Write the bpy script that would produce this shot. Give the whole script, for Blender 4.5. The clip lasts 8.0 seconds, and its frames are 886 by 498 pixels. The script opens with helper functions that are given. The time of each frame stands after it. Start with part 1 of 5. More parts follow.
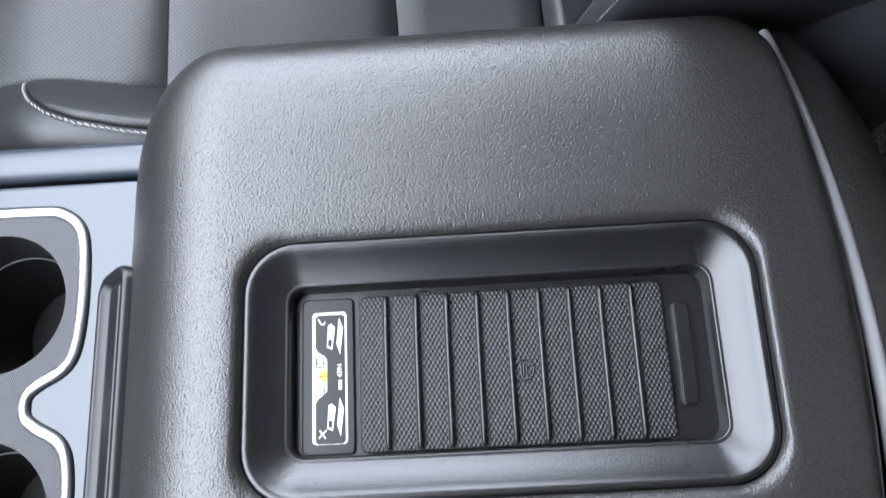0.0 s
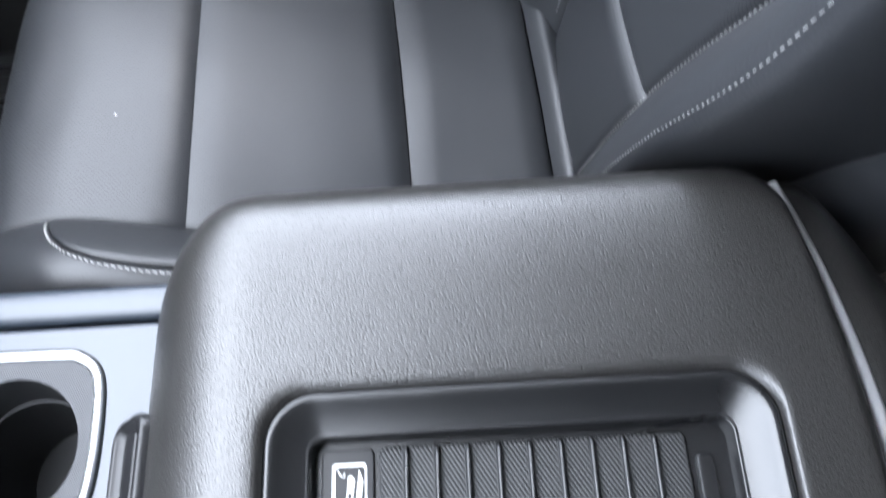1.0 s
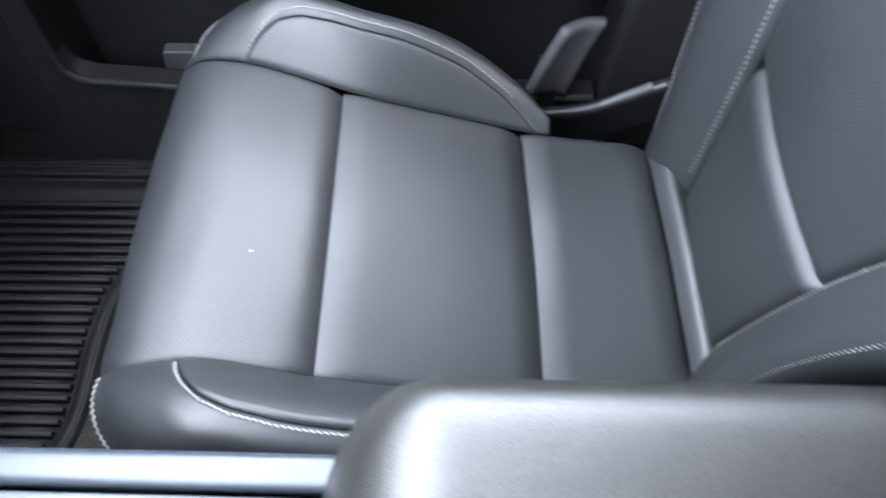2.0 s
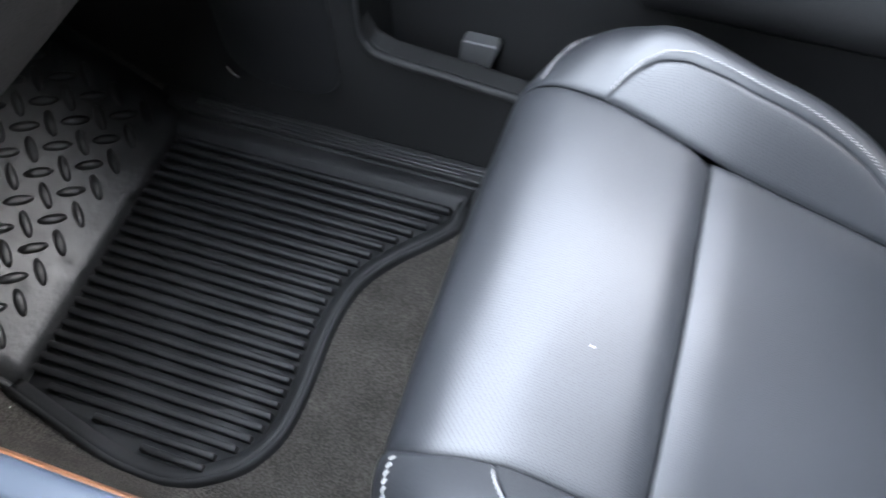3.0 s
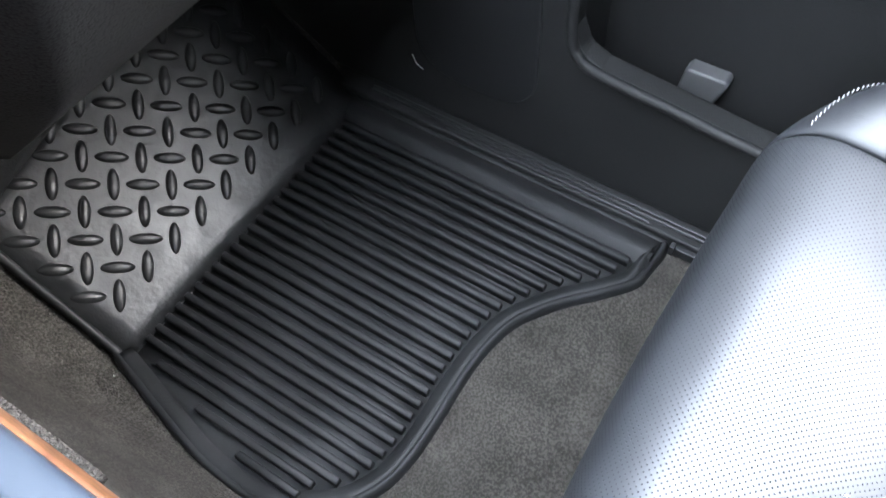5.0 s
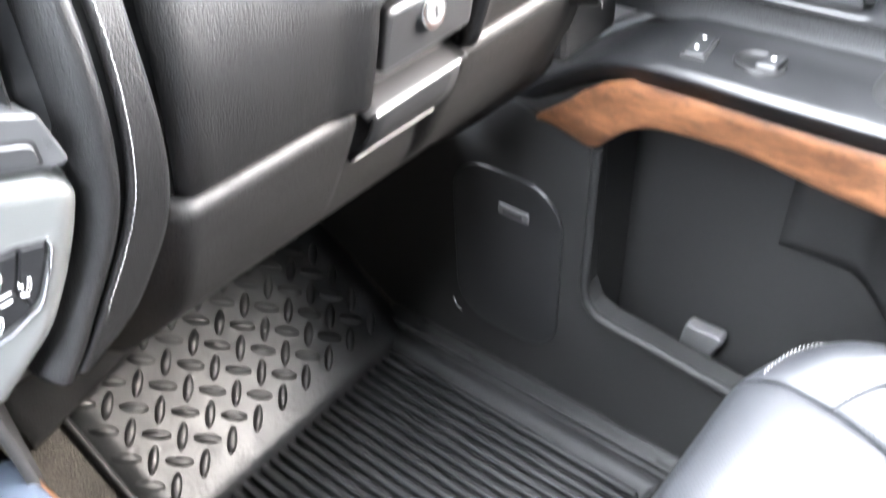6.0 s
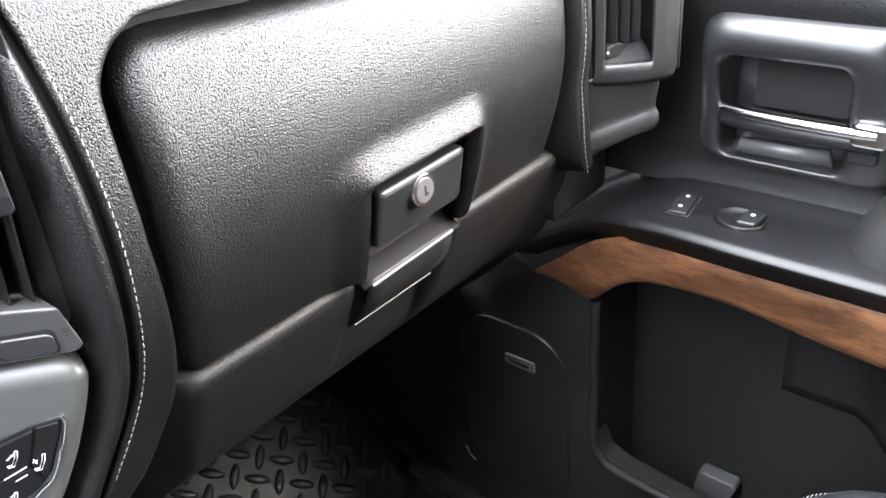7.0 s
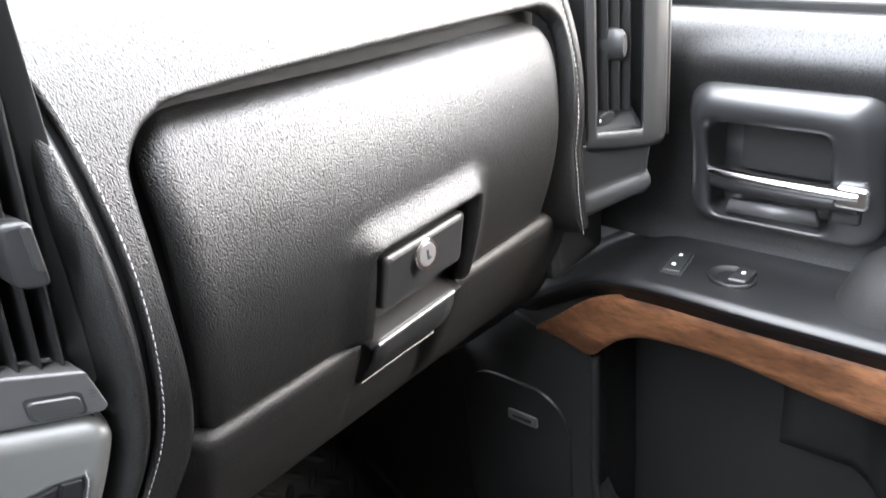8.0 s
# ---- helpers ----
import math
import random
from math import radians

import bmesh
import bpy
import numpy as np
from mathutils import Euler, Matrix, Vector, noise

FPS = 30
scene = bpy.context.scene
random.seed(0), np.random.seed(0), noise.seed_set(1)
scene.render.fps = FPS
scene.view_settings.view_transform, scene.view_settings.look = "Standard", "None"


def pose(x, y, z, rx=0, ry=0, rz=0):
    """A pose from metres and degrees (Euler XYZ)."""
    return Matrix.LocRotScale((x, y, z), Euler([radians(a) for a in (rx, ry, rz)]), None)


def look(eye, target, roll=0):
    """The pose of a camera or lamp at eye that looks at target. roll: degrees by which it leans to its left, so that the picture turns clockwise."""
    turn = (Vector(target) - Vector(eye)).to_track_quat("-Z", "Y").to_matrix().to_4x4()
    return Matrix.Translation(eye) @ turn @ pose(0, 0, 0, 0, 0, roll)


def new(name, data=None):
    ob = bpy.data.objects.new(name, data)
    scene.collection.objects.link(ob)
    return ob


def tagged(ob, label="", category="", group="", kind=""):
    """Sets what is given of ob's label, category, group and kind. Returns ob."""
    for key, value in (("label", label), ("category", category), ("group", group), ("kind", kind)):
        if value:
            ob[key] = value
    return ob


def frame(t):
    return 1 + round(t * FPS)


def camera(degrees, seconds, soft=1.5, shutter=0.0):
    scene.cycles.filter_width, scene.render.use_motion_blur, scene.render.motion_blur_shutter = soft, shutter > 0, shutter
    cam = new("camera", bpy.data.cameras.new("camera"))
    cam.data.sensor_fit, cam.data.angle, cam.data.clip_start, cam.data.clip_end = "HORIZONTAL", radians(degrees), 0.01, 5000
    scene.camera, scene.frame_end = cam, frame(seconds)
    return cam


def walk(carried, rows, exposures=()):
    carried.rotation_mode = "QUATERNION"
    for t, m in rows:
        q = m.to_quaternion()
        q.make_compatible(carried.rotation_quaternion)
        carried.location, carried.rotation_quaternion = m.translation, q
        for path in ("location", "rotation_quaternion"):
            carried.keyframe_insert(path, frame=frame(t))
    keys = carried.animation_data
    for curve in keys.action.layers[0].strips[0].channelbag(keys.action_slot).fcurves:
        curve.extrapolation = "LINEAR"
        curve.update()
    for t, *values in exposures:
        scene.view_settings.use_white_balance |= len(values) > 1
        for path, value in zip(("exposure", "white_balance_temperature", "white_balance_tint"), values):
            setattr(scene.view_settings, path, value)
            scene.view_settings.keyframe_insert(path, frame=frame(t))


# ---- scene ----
cam = camera(56.8, 8.0, shutter=0.5)
SKY = 0.12
EXPOSURES = [(0.0, 4.5, 6350, 10), (1.2, 4.95, 6350, 10), (2.5, 5.5, 6150, 9), (3.3, 5.85, 6150, 9), (4.0, 6.17, 6100, 8), (5.5, 6.65, 6200, 8), (6.0, 7.4, 6700, 10), (6.5, 6.5, 6800, 10), (7.0, 5.76, 6800, 10), (8.0, 5.76, 6800, 10)]
PATH = [
    (0, (0.18, -0.039, 0.941), (0.112, 0.524, -0.977), -9.9),
    (0.5, (0.179, -0.032, 0.946), (0.127, 0.606, -0.949), -8.3),
    (1, (0.169, -0.026, 0.95), (0.122, 0.811, -0.866), -6.4),
    (1.2, (0.16, -0.021, 0.956), (0.112, 0.911, -0.813), -5.8),
    (2.3, (0.003, 0.06, 0.947), (-0.135, 1.116, -0.746), -1.8),
    (2.5, (-0.048, 0.082, 0.943), (-0.242, 1.102, -0.767), -1.4),
    (3, (-0.145, 0.147, 0.895), (-0.506, 1.091, -0.831), -2.6),
    (3.5, (-0.217, 0.203, 0.814), (-0.698, 1.06, -0.929), -4.1),
    (4, (-0.237, 0.226, 0.795), (-0.787, 1.006, -0.962), -7.1),
    (4.2, (-0.234, 0.224, 0.794), (-0.804, 1.002, -0.958), -7.6),
    (5.3, (-0.207, 0.182, 0.784), (-0.933, 1.119, -0.827), -3.8),
    (5.5, (-0.189, 0.17, 0.815), (-0.984, 1.17, -0.724), -3.4),
    (6, (-0.134, 0.13, 0.879), (-1.143, 1.283, -0.406), -3.7),
    (6.5, (-0.116, 0.132, 0.91), (-1.242, 1.371, -0.183), -5.0),
    (7, (-0.104, 0.133, 0.913), (-1.268, 1.405, -0.099), -5.8),
    (7.5, (-0.1, 0.132, 0.917), (-1.276, 1.417, -0.067), -6.0),
    (8, (-0.086, 0.117, 0.933), (-1.291, 1.438, 0.035), -6.3),
]
walk(cam, [(t, look(eye, target, roll)) for t, eye, target, roll in PATH], EXPOSURES)

import functools

# world, sun, exposure
world = bpy.data.worlds.new("sky")
scene.world = world
world.use_nodes = True
wn = world.node_tree.nodes
sky = wn.new("ShaderNodeTexSky")
sky.sky_type = "NISHITA"
sky.sun_disc = False
sky.sun_elevation = radians(37)
sky.sun_rotation = radians(59)
sky.dust_density = 2.0
sky.air_density = 0.6
veil = wn.new("ShaderNodeMix")  # a high, even cloud veil before the clear sky
veil.data_type = "RGBA"
veil.inputs[0].default_value = 0.62
veil.inputs[7].default_value = (5.7, 5.95, 6.3, 1)
world.node_tree.links.new(sky.outputs[0], veil.inputs[6])
world.node_tree.links.new(veil.outputs[2], wn["Background"].inputs[0])
wn["Background"].inputs[1].default_value = SKY
sun = new("sun", bpy.data.lights.new("sun", "SUN"))
sun.data.energy = 0.14
sun.data.angle = radians(34)
sun.data.color = (1.0, 0.98, 0.95)
sun.matrix_world = look((3.0, 1.8, 2.6), (0, 0, 0))


# ---- materials ----
def mat(name, color, rough=0.5, metal=0.0, spec=0.5, vary=0.25, vscale=6.0, bump=0.0, bscale=400.0,
        kind="noise", rvary=0.1, perf=0.0, coat=0.0, fine=0.0, use_uv=False, valley=0.62):
    m = bpy.data.materials.new(name)
    m.use_nodes = True
    nt = m.node_tree
    n, l = nt.nodes, nt.links
    p = n["Principled BSDF"]
    p.inputs["Metallic"].default_value = metal
    p.inputs["Specular IOR Level"].default_value = spec
    p.inputs["Coat Weight"].default_value = coat
    p.inputs["Coat Roughness"].default_value = 0.15
    tc = n.new("ShaderNodeTexCoord")
    co = tc.outputs["UV"] if use_uv else tc.outputs["Object"]
    big = n.new("ShaderNodeTexNoise")
    big.inputs["Scale"].default_value = vscale
    big.inputs["Detail"].default_value = 6
    l.new(tc.outputs["Object"], big.inputs["Vector"])
    ramp = n.new("ShaderNodeValToRGB")
    a = [c * (1 - vary) for c in color]
    b = [min(1, c * (1 + vary)) for c in color]
    ramp.color_ramp.elements[0].position, ramp.color_ramp.elements[1].position = 0.3, 0.7
    ramp.color_ramp.elements[0].color, ramp.color_ramp.elements[1].color = (*a, 1), (*b, 1)
    l.new(big.outputs["Fac"], ramp.inputs["Fac"])
    col = ramp.outputs["Color"]
    mr = n.new("ShaderNodeMapRange")
    mr.inputs["To Min"].default_value = max(0.03, rough - rvary)
    mr.inputs["To Max"].default_value = min(1, rough + rvary)
    l.new(big.outputs["Fac"], mr.inputs["Value"])
    rg = mr.outputs["Result"]
    height = None
    if bump > 0:
        if kind == "leather":
            vo = n.new("ShaderNodeTexVoronoi")
            vo.inputs["Scale"].default_value = bscale
            dist = n.new("ShaderNodeTexNoise")
            dist.inputs["Scale"].default_value = bscale * 0.6
            mixv = n.new("ShaderNodeMix")
            mixv.data_type = "VECTOR"
            mixv.inputs["Factor"].default_value = 0.0011
            l.new(co, mixv.inputs["A"])
            l.new(dist.outputs["Color"], mixv.inputs["B"])
            l.new(co, dist.inputs["Vector"])
            l.new(mixv.outputs["Result"], vo.inputs["Vector"])
            vo.feature = "F1"
            sq = n.new("ShaderNodeMath")  # rounded pebbles between narrow valleys
            sq.operation = "POWER"
            sq.inputs[1].default_value = 2.0
            l.new(vo.outputs["Distance"], sq.inputs[0])
            inv = n.new("ShaderNodeMath")
            inv.operation = "SUBTRACT"
            inv.inputs[0].default_value = 1.0
            l.new(sq.outputs[0], inv.inputs[1])
            height = inv.outputs[0]
            cav = n.new("ShaderNodeMapRange")  # shade in the valleys, put in as darker colour and less shine
            cav.inputs["From Min"].default_value, cav.inputs["From Max"].default_value = 0.45, 0.78
            cav.inputs["To Min"].default_value, cav.inputs["To Max"].default_value = 1.0, valley
            l.new(vo.outputs["Distance"], cav.inputs["Value"])
            csp = n.new("ShaderNodeMath")
            csp.operation = "MULTIPLY"
            csp.inputs[1].default_value = spec
            l.new(cav.outputs["Result"], csp.inputs[0])
            l.new(csp.outputs[0], p.inputs["Specular IOR Level"])
            cmul = n.new("ShaderNodeMix")
            cmul.data_type, cmul.blend_type = "RGBA", "MULTIPLY"
            cmul.inputs["Factor"].default_value = 1
            l.new(col, cmul.inputs["A"])
            l.new(cav.outputs["Result"], cmul.inputs["B"])
            col = cmul.outputs["Result"]
        else:
            no = n.new("ShaderNodeTexNoise")
            no.inputs["Scale"].default_value = bscale
            no.inputs["Detail"].default_value = 4
            l.new(co, no.inputs["Vector"])
            height = no.outputs["Fac"]
    if fine > 0:
        fn = n.new("ShaderNodeTexNoise")
        fn.inputs["Scale"].default_value = 400
        fn.inputs["Detail"].default_value = 3
        l.new(tc.outputs["Object"], fn.inputs["Vector"])
        fr = n.new("ShaderNodeValToRGB")
        fr.color_ramp.elements[0].position, fr.color_ramp.elements[1].position = 0.42, 0.60
        fr.color_ramp.elements[0].color = (1 - fine, 1 - fine, 1 - fine, 1)
        l.new(fn.outputs["Fac"], fr.inputs["Fac"])
        mul = n.new("ShaderNodeMix")
        mul.data_type, mul.blend_type = "RGBA", "MULTIPLY"
        mul.inputs["Factor"].default_value = 1
        l.new(col, mul.inputs["A"])
        l.new(fr.outputs["Color"], mul.inputs["B"])
        col = mul.outputs["Result"]
    if perf > 0:
        # staggered rows of small round holes, perf metres apart
        masks = []
        for off in (0.0, 0.5):
            mp = n.new("ShaderNodeVectorMath")
            mp.operation = "MULTIPLY_ADD"
            mp.inputs[1].default_value = (1 / perf, 1 / perf, 0)
            mp.inputs[2].default_value = (off, off, 0)
            l.new(tc.outputs["UV"], mp.inputs[0])
            fr2 = n.new("ShaderNodeVectorMath")
            fr2.operation = "FRACTION"
            l.new(mp.outputs[0], fr2.inputs[0])
            sb = n.new("ShaderNodeVectorMath")
            sb.operation = "DISTANCE"
            sb.inputs[1].default_value = (0.5, 0.5, 0)
            l.new(fr2.outputs[0], sb.inputs[0])
            st = n.new("ShaderNodeMapRange")
            st.inputs["From Min"].default_value, st.inputs["From Max"].default_value = 0.06, 0.125
            l.new(sb.outputs["Value"], st.inputs["Value"])
            masks.append(st.outputs["Result"])
        mn = n.new("ShaderNodeMath")
        mn.operation = "MULTIPLY"
        l.new(masks[0], mn.inputs[0])
        l.new(masks[1], mn.inputs[1])
        mul = n.new("ShaderNodeMix")
        mul.data_type, mul.blend_type = "RGBA", "MULTIPLY"
        mul.inputs["Factor"].default_value = 0.5
        l.new(col, mul.inputs["A"])
        l.new(mn.outputs[0], mul.inputs["B"])
        col = mul.outputs["Result"]
        bp = n.new("ShaderNodeBump")
        bp.inputs["Distance"].default_value = 0.0006
        bp.inputs["Strength"].default_value = 0.6
        l.new(mn.outputs[0], bp.inputs["Height"])
        l.new(bp.outputs["Normal"], p.inputs["Normal"])
        sp = n.new("ShaderNodeMath")
        sp.operation = "MULTIPLY"
        sp.inputs[1].default_value = spec
        l.new(mn.outputs[0], sp.inputs[0])
        l.new(sp.outputs[0], p.inputs["Specular IOR Level"])
        prev = bp
    else:
        prev = None
    if height is not None:
        b2 = n.new("ShaderNodeBump")
        b2.inputs["Distance"].default_value = bump
        b2.inputs["Strength"].default_value = 1.0
        l.new(height, b2.inputs["Height"])
        if prev:
            l.new(prev.outputs["Normal"], b2.inputs["Normal"])
        l.new(b2.outputs["Normal"], p.inputs["Normal"])
    l.new(col, p.inputs["Base Color"])
    l.new(rg, p.inputs["Roughness"])
    return m


def wood_mat():
    m = bpy.data.materials.new("walnut_veneer")
    m.use_nodes = True
    n, l = m.node_tree.nodes, m.node_tree.links
    p = n["Principled BSDF"]
    tc = n.new("ShaderNodeTexCoord")
    mp = n.new("ShaderNodeMapping")
    mp.inputs["Scale"].default_value = (11, 34, 34)
    l.new(tc.outputs["Object"], mp.inputs["Vector"])
    no = n.new("ShaderNodeTexNoise")
    no.inputs["Scale"].default_value = 3.4
    no.inputs["Detail"].default_value = 10
    no.inputs["Distortion"].default_value = 0.6
    l.new(mp.outputs["Vector"], no.inputs["Vector"])
    r = n.new("ShaderNodeValToRGB")
    r.color_ramp.elements[0].position, r.color_ramp.elements[1].position = 0.32, 0.72
    r.color_ramp.elements[0].color = (0.085, 0.034, 0.016, 1)
    r.color_ramp.elements[1].color = (0.22, 0.098, 0.045, 1)
    l.new(no.outputs["Fac"], r.inputs["Fac"])
    blot = n.new("ShaderNodeTexNoise")
    blot.inputs["Scale"].default_value = 1.3
    blot.inputs["Detail"].default_value = 5
    l.new(mp.outputs["Vector"], blot.inputs["Vector"])
    br = n.new("ShaderNodeMapRange")
    br.inputs["From Min"].default_value, br.inputs["From Max"].default_value = 0.36, 0.55
    br.inputs["To Min"].default_value = 0.55
    l.new(blot.outputs["Fac"], br.inputs["Value"])
    mul = n.new("ShaderNodeMix")
    mul.data_type, mul.blend_type = "RGBA", "MULTIPLY"
    mul.inputs["Factor"].default_value = 1
    l.new(r.outputs["Color"], mul.inputs["A"])
    l.new(br.outputs["Result"], mul.inputs["B"])
    # short dark pores along the grain
    fm = n.new("ShaderNodeMapping")
    fm.inputs["Scale"].default_value = (60, 420, 420)
    l.new(tc.outputs["Object"], fm.inputs["Vector"])
    pore = n.new("ShaderNodeTexNoise")
    pore.inputs["Scale"].default_value = 1.6
    pore.inputs["Detail"].default_value = 3
    l.new(fm.outputs["Vector"], pore.inputs["Vector"])
    pr = n.new("ShaderNodeMapRange")
    pr.inputs["From Min"].default_value, pr.inputs["From Max"].default_value = 0.34, 0.46
    pr.inputs["To Min"].default_value = 0.5
    l.new(pore.outputs["Fac"], pr.inputs["Value"])
    mul2 = n.new("ShaderNodeMix")
    mul2.data_type, mul2.blend_type = "RGBA", "MULTIPLY"
    mul2.inputs["Factor"].default_value = 1
    l.new(mul.outputs["Result"], mul2.inputs["A"])
    l.new(pr.outputs["Result"], mul2.inputs["B"])
    l.new(mul2.outputs["Result"], p.inputs["Base Color"])
    p.inputs["Roughness"].default_value = 0.42
    p.inputs["Coat Weight"].default_value = 0.25
    p.inputs["Coat Roughness"].default_value = 0.2
    return m


def mesh_fabric(name, color, cell):
    """A woven rubber face: small raised diamonds."""
    m = mat(name, color, rough=0.45, vary=0.15, spec=0.5)
    n, l = m.node_tree.nodes, m.node_tree.links
    p = n["Principled BSDF"]
    tc = n.new("ShaderNodeTexCoord")
    mp = n.new("ShaderNodeMapping")
    mp.inputs["Scale"].default_value = (1 / cell, 0.6 / cell, 1 / cell)
    mp.inputs["Rotation"].default_value = (0, 0, radians(45))
    l.new(tc.outputs["Object"], mp.inputs["Vector"])
    ck = n.new("ShaderNodeTexVoronoi")
    ck.inputs["Scale"].default_value = 1.0
    ck.inputs["Randomness"].default_value = 0.0
    l.new(mp.outputs["Vector"], ck.inputs["Vector"])
    bp = n.new("ShaderNodeBump")
    bp.invert = True
    bp.inputs["Distance"].default_value = cell * 0.5
    l.new(ck.outputs["Distance"], bp.inputs["Height"])
    l.new(bp.outputs["Normal"], p.inputs["Normal"])
    return m


LEATHER = mat("armrest_leather", (0.020, 0.0190, 0.0180), 0.34, bump=0.00019, bscale=1000, kind="leather", vary=0.12, rvary=0.04, spec=1.0, valley=0.8)
DASH = mat("dash_vinyl", (0.0072, 0.0072, 0.0072), 0.34, bump=0.00034, bscale=1000, kind="leather", vary=0.10, rvary=0.04, spec=0.53)
SEAT = mat("seat_leather", (0.015, 0.0163, 0.0188), 0.49, bump=0.0002, bscale=380, vary=0.15, rvary=0.05, spec=0.75)
PERF = mat("perforated_leather", (0.015, 0.0163, 0.0188), 0.48, vary=0.15, perf=0.0042, rvary=0.05, spec=0.75)
PLASTIC = mat("black_plastic", (0.013, 0.0135, 0.0142), 0.42, bump=0.0001, bscale=900, vary=0.2)
TRAYPL = mat("tray_plastic", (0.009, 0.0093, 0.0100), 0.29, bump=0.00012, bscale=1300, vary=0.2, spec=0.75)
MATTE = mat("matte_plastic", (0.0145, 0.0147, 0.0148), 0.60, spec=0.26, bump=0.0003, bscale=600, vary=0.2)
FELT = mat("toe_felt", (0.011, 0.011, 0.0112), 0.9, spec=0.1, bump=0.0006, bscale=500, vary=0.3, vscale=30)
LEDGE = mat("ledge_plastic", (0.0085, 0.0088, 0.0094), 0.34, spec=0.42, bump=0.0001, bscale=900, vary=0.2, rvary=0.05)
# Near-black; inside gaps and hollows it puts their shade into the colour.
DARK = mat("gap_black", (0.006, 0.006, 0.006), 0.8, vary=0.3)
SATIN = mat("satin_grey_paint", (0.034, 0.042, 0.055), 0.32, metal=0.0, spec=0.7, bump=0.00004, bscale=1500, vary=0.08, rvary=0.04)
BEZEL = mat("silver_paint", (0.085, 0.087, 0.084), 0.36, metal=0.2, bump=0.00006, bscale=1500, vary=0.05, rvary=0.04)
SILLGREY = mat("sill_grey_paint", (0.048, 0.0485, 0.049), 0.36, metal=0.15, bump=0.00006, bscale=1500, vary=0.05, rvary=0.04)
SLAT = mat("vent_black", (0.007, 0.007, 0.0072), 0.45, spec=0.4, vary=0.1)
CHROME = mat("chrome", (0.88, 0.88, 0.89), 0.17, metal=1.0, vary=0.03, rvary=0.05)
PODGREY = mat("pod_grey_paint", (0.020, 0.0202, 0.0204), 0.34, metal=0.0, spec=0.6, bump=0.00005, bscale=1500, vary=0.06, rvary=0.04)
RUBBER = mat("rubber", (0.0125, 0.0128, 0.0132), 0.55, spec=0.22, bump=0.0002, bscale=500, vary=0.3, rvary=0.08, vscale=14)
PLATE = mat("tread_rubber", (0.0122, 0.0125, 0.0129), 0.40, spec=0.29, bump=0.0007, bscale=120, vary=0.35, rvary=0.16, vscale=38)
SATINCHROME = mat("satin_chrome", (0.86, 0.87, 0.88), 0.36, metal=1.0, vary=0.03, rvary=0.04)
CARPET = mat("carpet_pile", (0.064, 0.0585, 0.052), 0.95, spec=0.1, bump=0.004, bscale=420, vary=0.28, vscale=22, fine=0.5)
THREAD = mat("white_thread", (0.32, 0.32, 0.315), 0.6, vary=0.1, vscale=200)
WOOD = wood_mat()
WEAVE = mesh_fabric("charging_mat_rubber", (0.010, 0.0105, 0.011), 0.0016)
INSERT = mesh_fabric("cup_insert_rubber", (0.040, 0.041, 0.044), 0.0010)
GLINT = mat("pale_edge_highlight", (0.34, 0.34, 0.345), 0.6, bump=0.0001, bscale=900, vary=0.15)
WHITE = mat("sticker_white", (0.78, 0.78, 0.76), 0.4, vary=0.03)
GLOSSBLACK = mat("gloss_black", (0.012, 0.012, 0.013), 0.35, vary=0.1)
YELLOW = mat("sticker_yellow", (0.85, 0.55, 0.03), 0.4, vary=0.05)
HEADLINER = mat("headliner_cloth", (0.42, 0.42, 0.418), 0.9, bump=0.0006, bscale=500, vary=0.06)
GROUND = mat("concrete", (0.5, 0.495, 0.485), 0.85, bump=0.003, bscale=40, vary=0.15, vscale=1.2)
DOORTRIM = mat("door_trim_vinyl", (0.011, 0.0112, 0.0114), 0.38, spec=0.55, bump=0.00011, bscale=900, kind="leather", vary=0.1, rvary=0.04)
BUTTON = mat("button_black", (0.006, 0.006, 0.0063), 0.5, spec=0.2, vary=0.1)
HOOD = mat("satin_handle_plastic", (0.016, 0.0165, 0.0175), 0.30, spec=0.75, bump=0.00006, bscale=1200, vary=0.15, rvary=0.04)
# Darker, duller copy of the dash vinyl, with the lower dash's shade in it.
KNEE = mat("shaded_dash_vinyl", (0.0062, 0.0062, 0.0062), 0.56, bump=0.00018, bscale=700, kind="leather", vary=0.10, rvary=0.04, spec=0.36)
PAINT = mat("door_paint", (0.35, 0.35, 0.36), 0.3, coat=0.5, vary=0.03)
GREYPL = mat("grey_plastic", (0.07, 0.07, 0.072), 0.5, bump=0.0002, bscale=700, vary=0.15)
BADGE = mat("badge_silver", (0.12, 0.12, 0.12), 0.45, metal=0.3, vary=0.1)
METALGREY = mat("badge_grey", (0.11, 0.11, 0.112), 0.4, metal=0.4, vary=0.1)


# ---- mesh tools ----
def thing(name, at, label, category, group="", kind=""):
    ob = new(name)
    ob.empty_display_size = 0.05
    ob.location = at
    return tagged(ob, label, category, group, kind)


CABIN = Vector((0.0, 0.12, 1.0))  # open sheets face the middle of the cabin


def link_mesh(name, bm, material, smooth=True, sheet=False, toward=None):
    me = bpy.data.meshes.new(name)
    bmesh.ops.recalc_face_normals(bm, faces=bm.faces)
    if sheet:
        bm.normal_update()
        aim = Vector(toward) if toward else None
        facing = sum((aim or CABIN - f.calc_center_median()).dot(f.normal) * f.calc_area() for f in bm.faces)
        if facing < 0:
            bmesh.ops.reverse_faces(bm, faces=bm.faces)
    bm.to_mesh(me)
    bm.free()
    me.materials.append(material)
    if smooth:
        flat = set()
        for f in me.polygons:
            f.use_smooth = len(f.vertices) < 5
            if len(f.vertices) > 4:
                flat.update(f.edge_keys)
        for e in me.edges:
            if e.key in flat:
                e.use_edge_sharp = True
    return new(name, me)


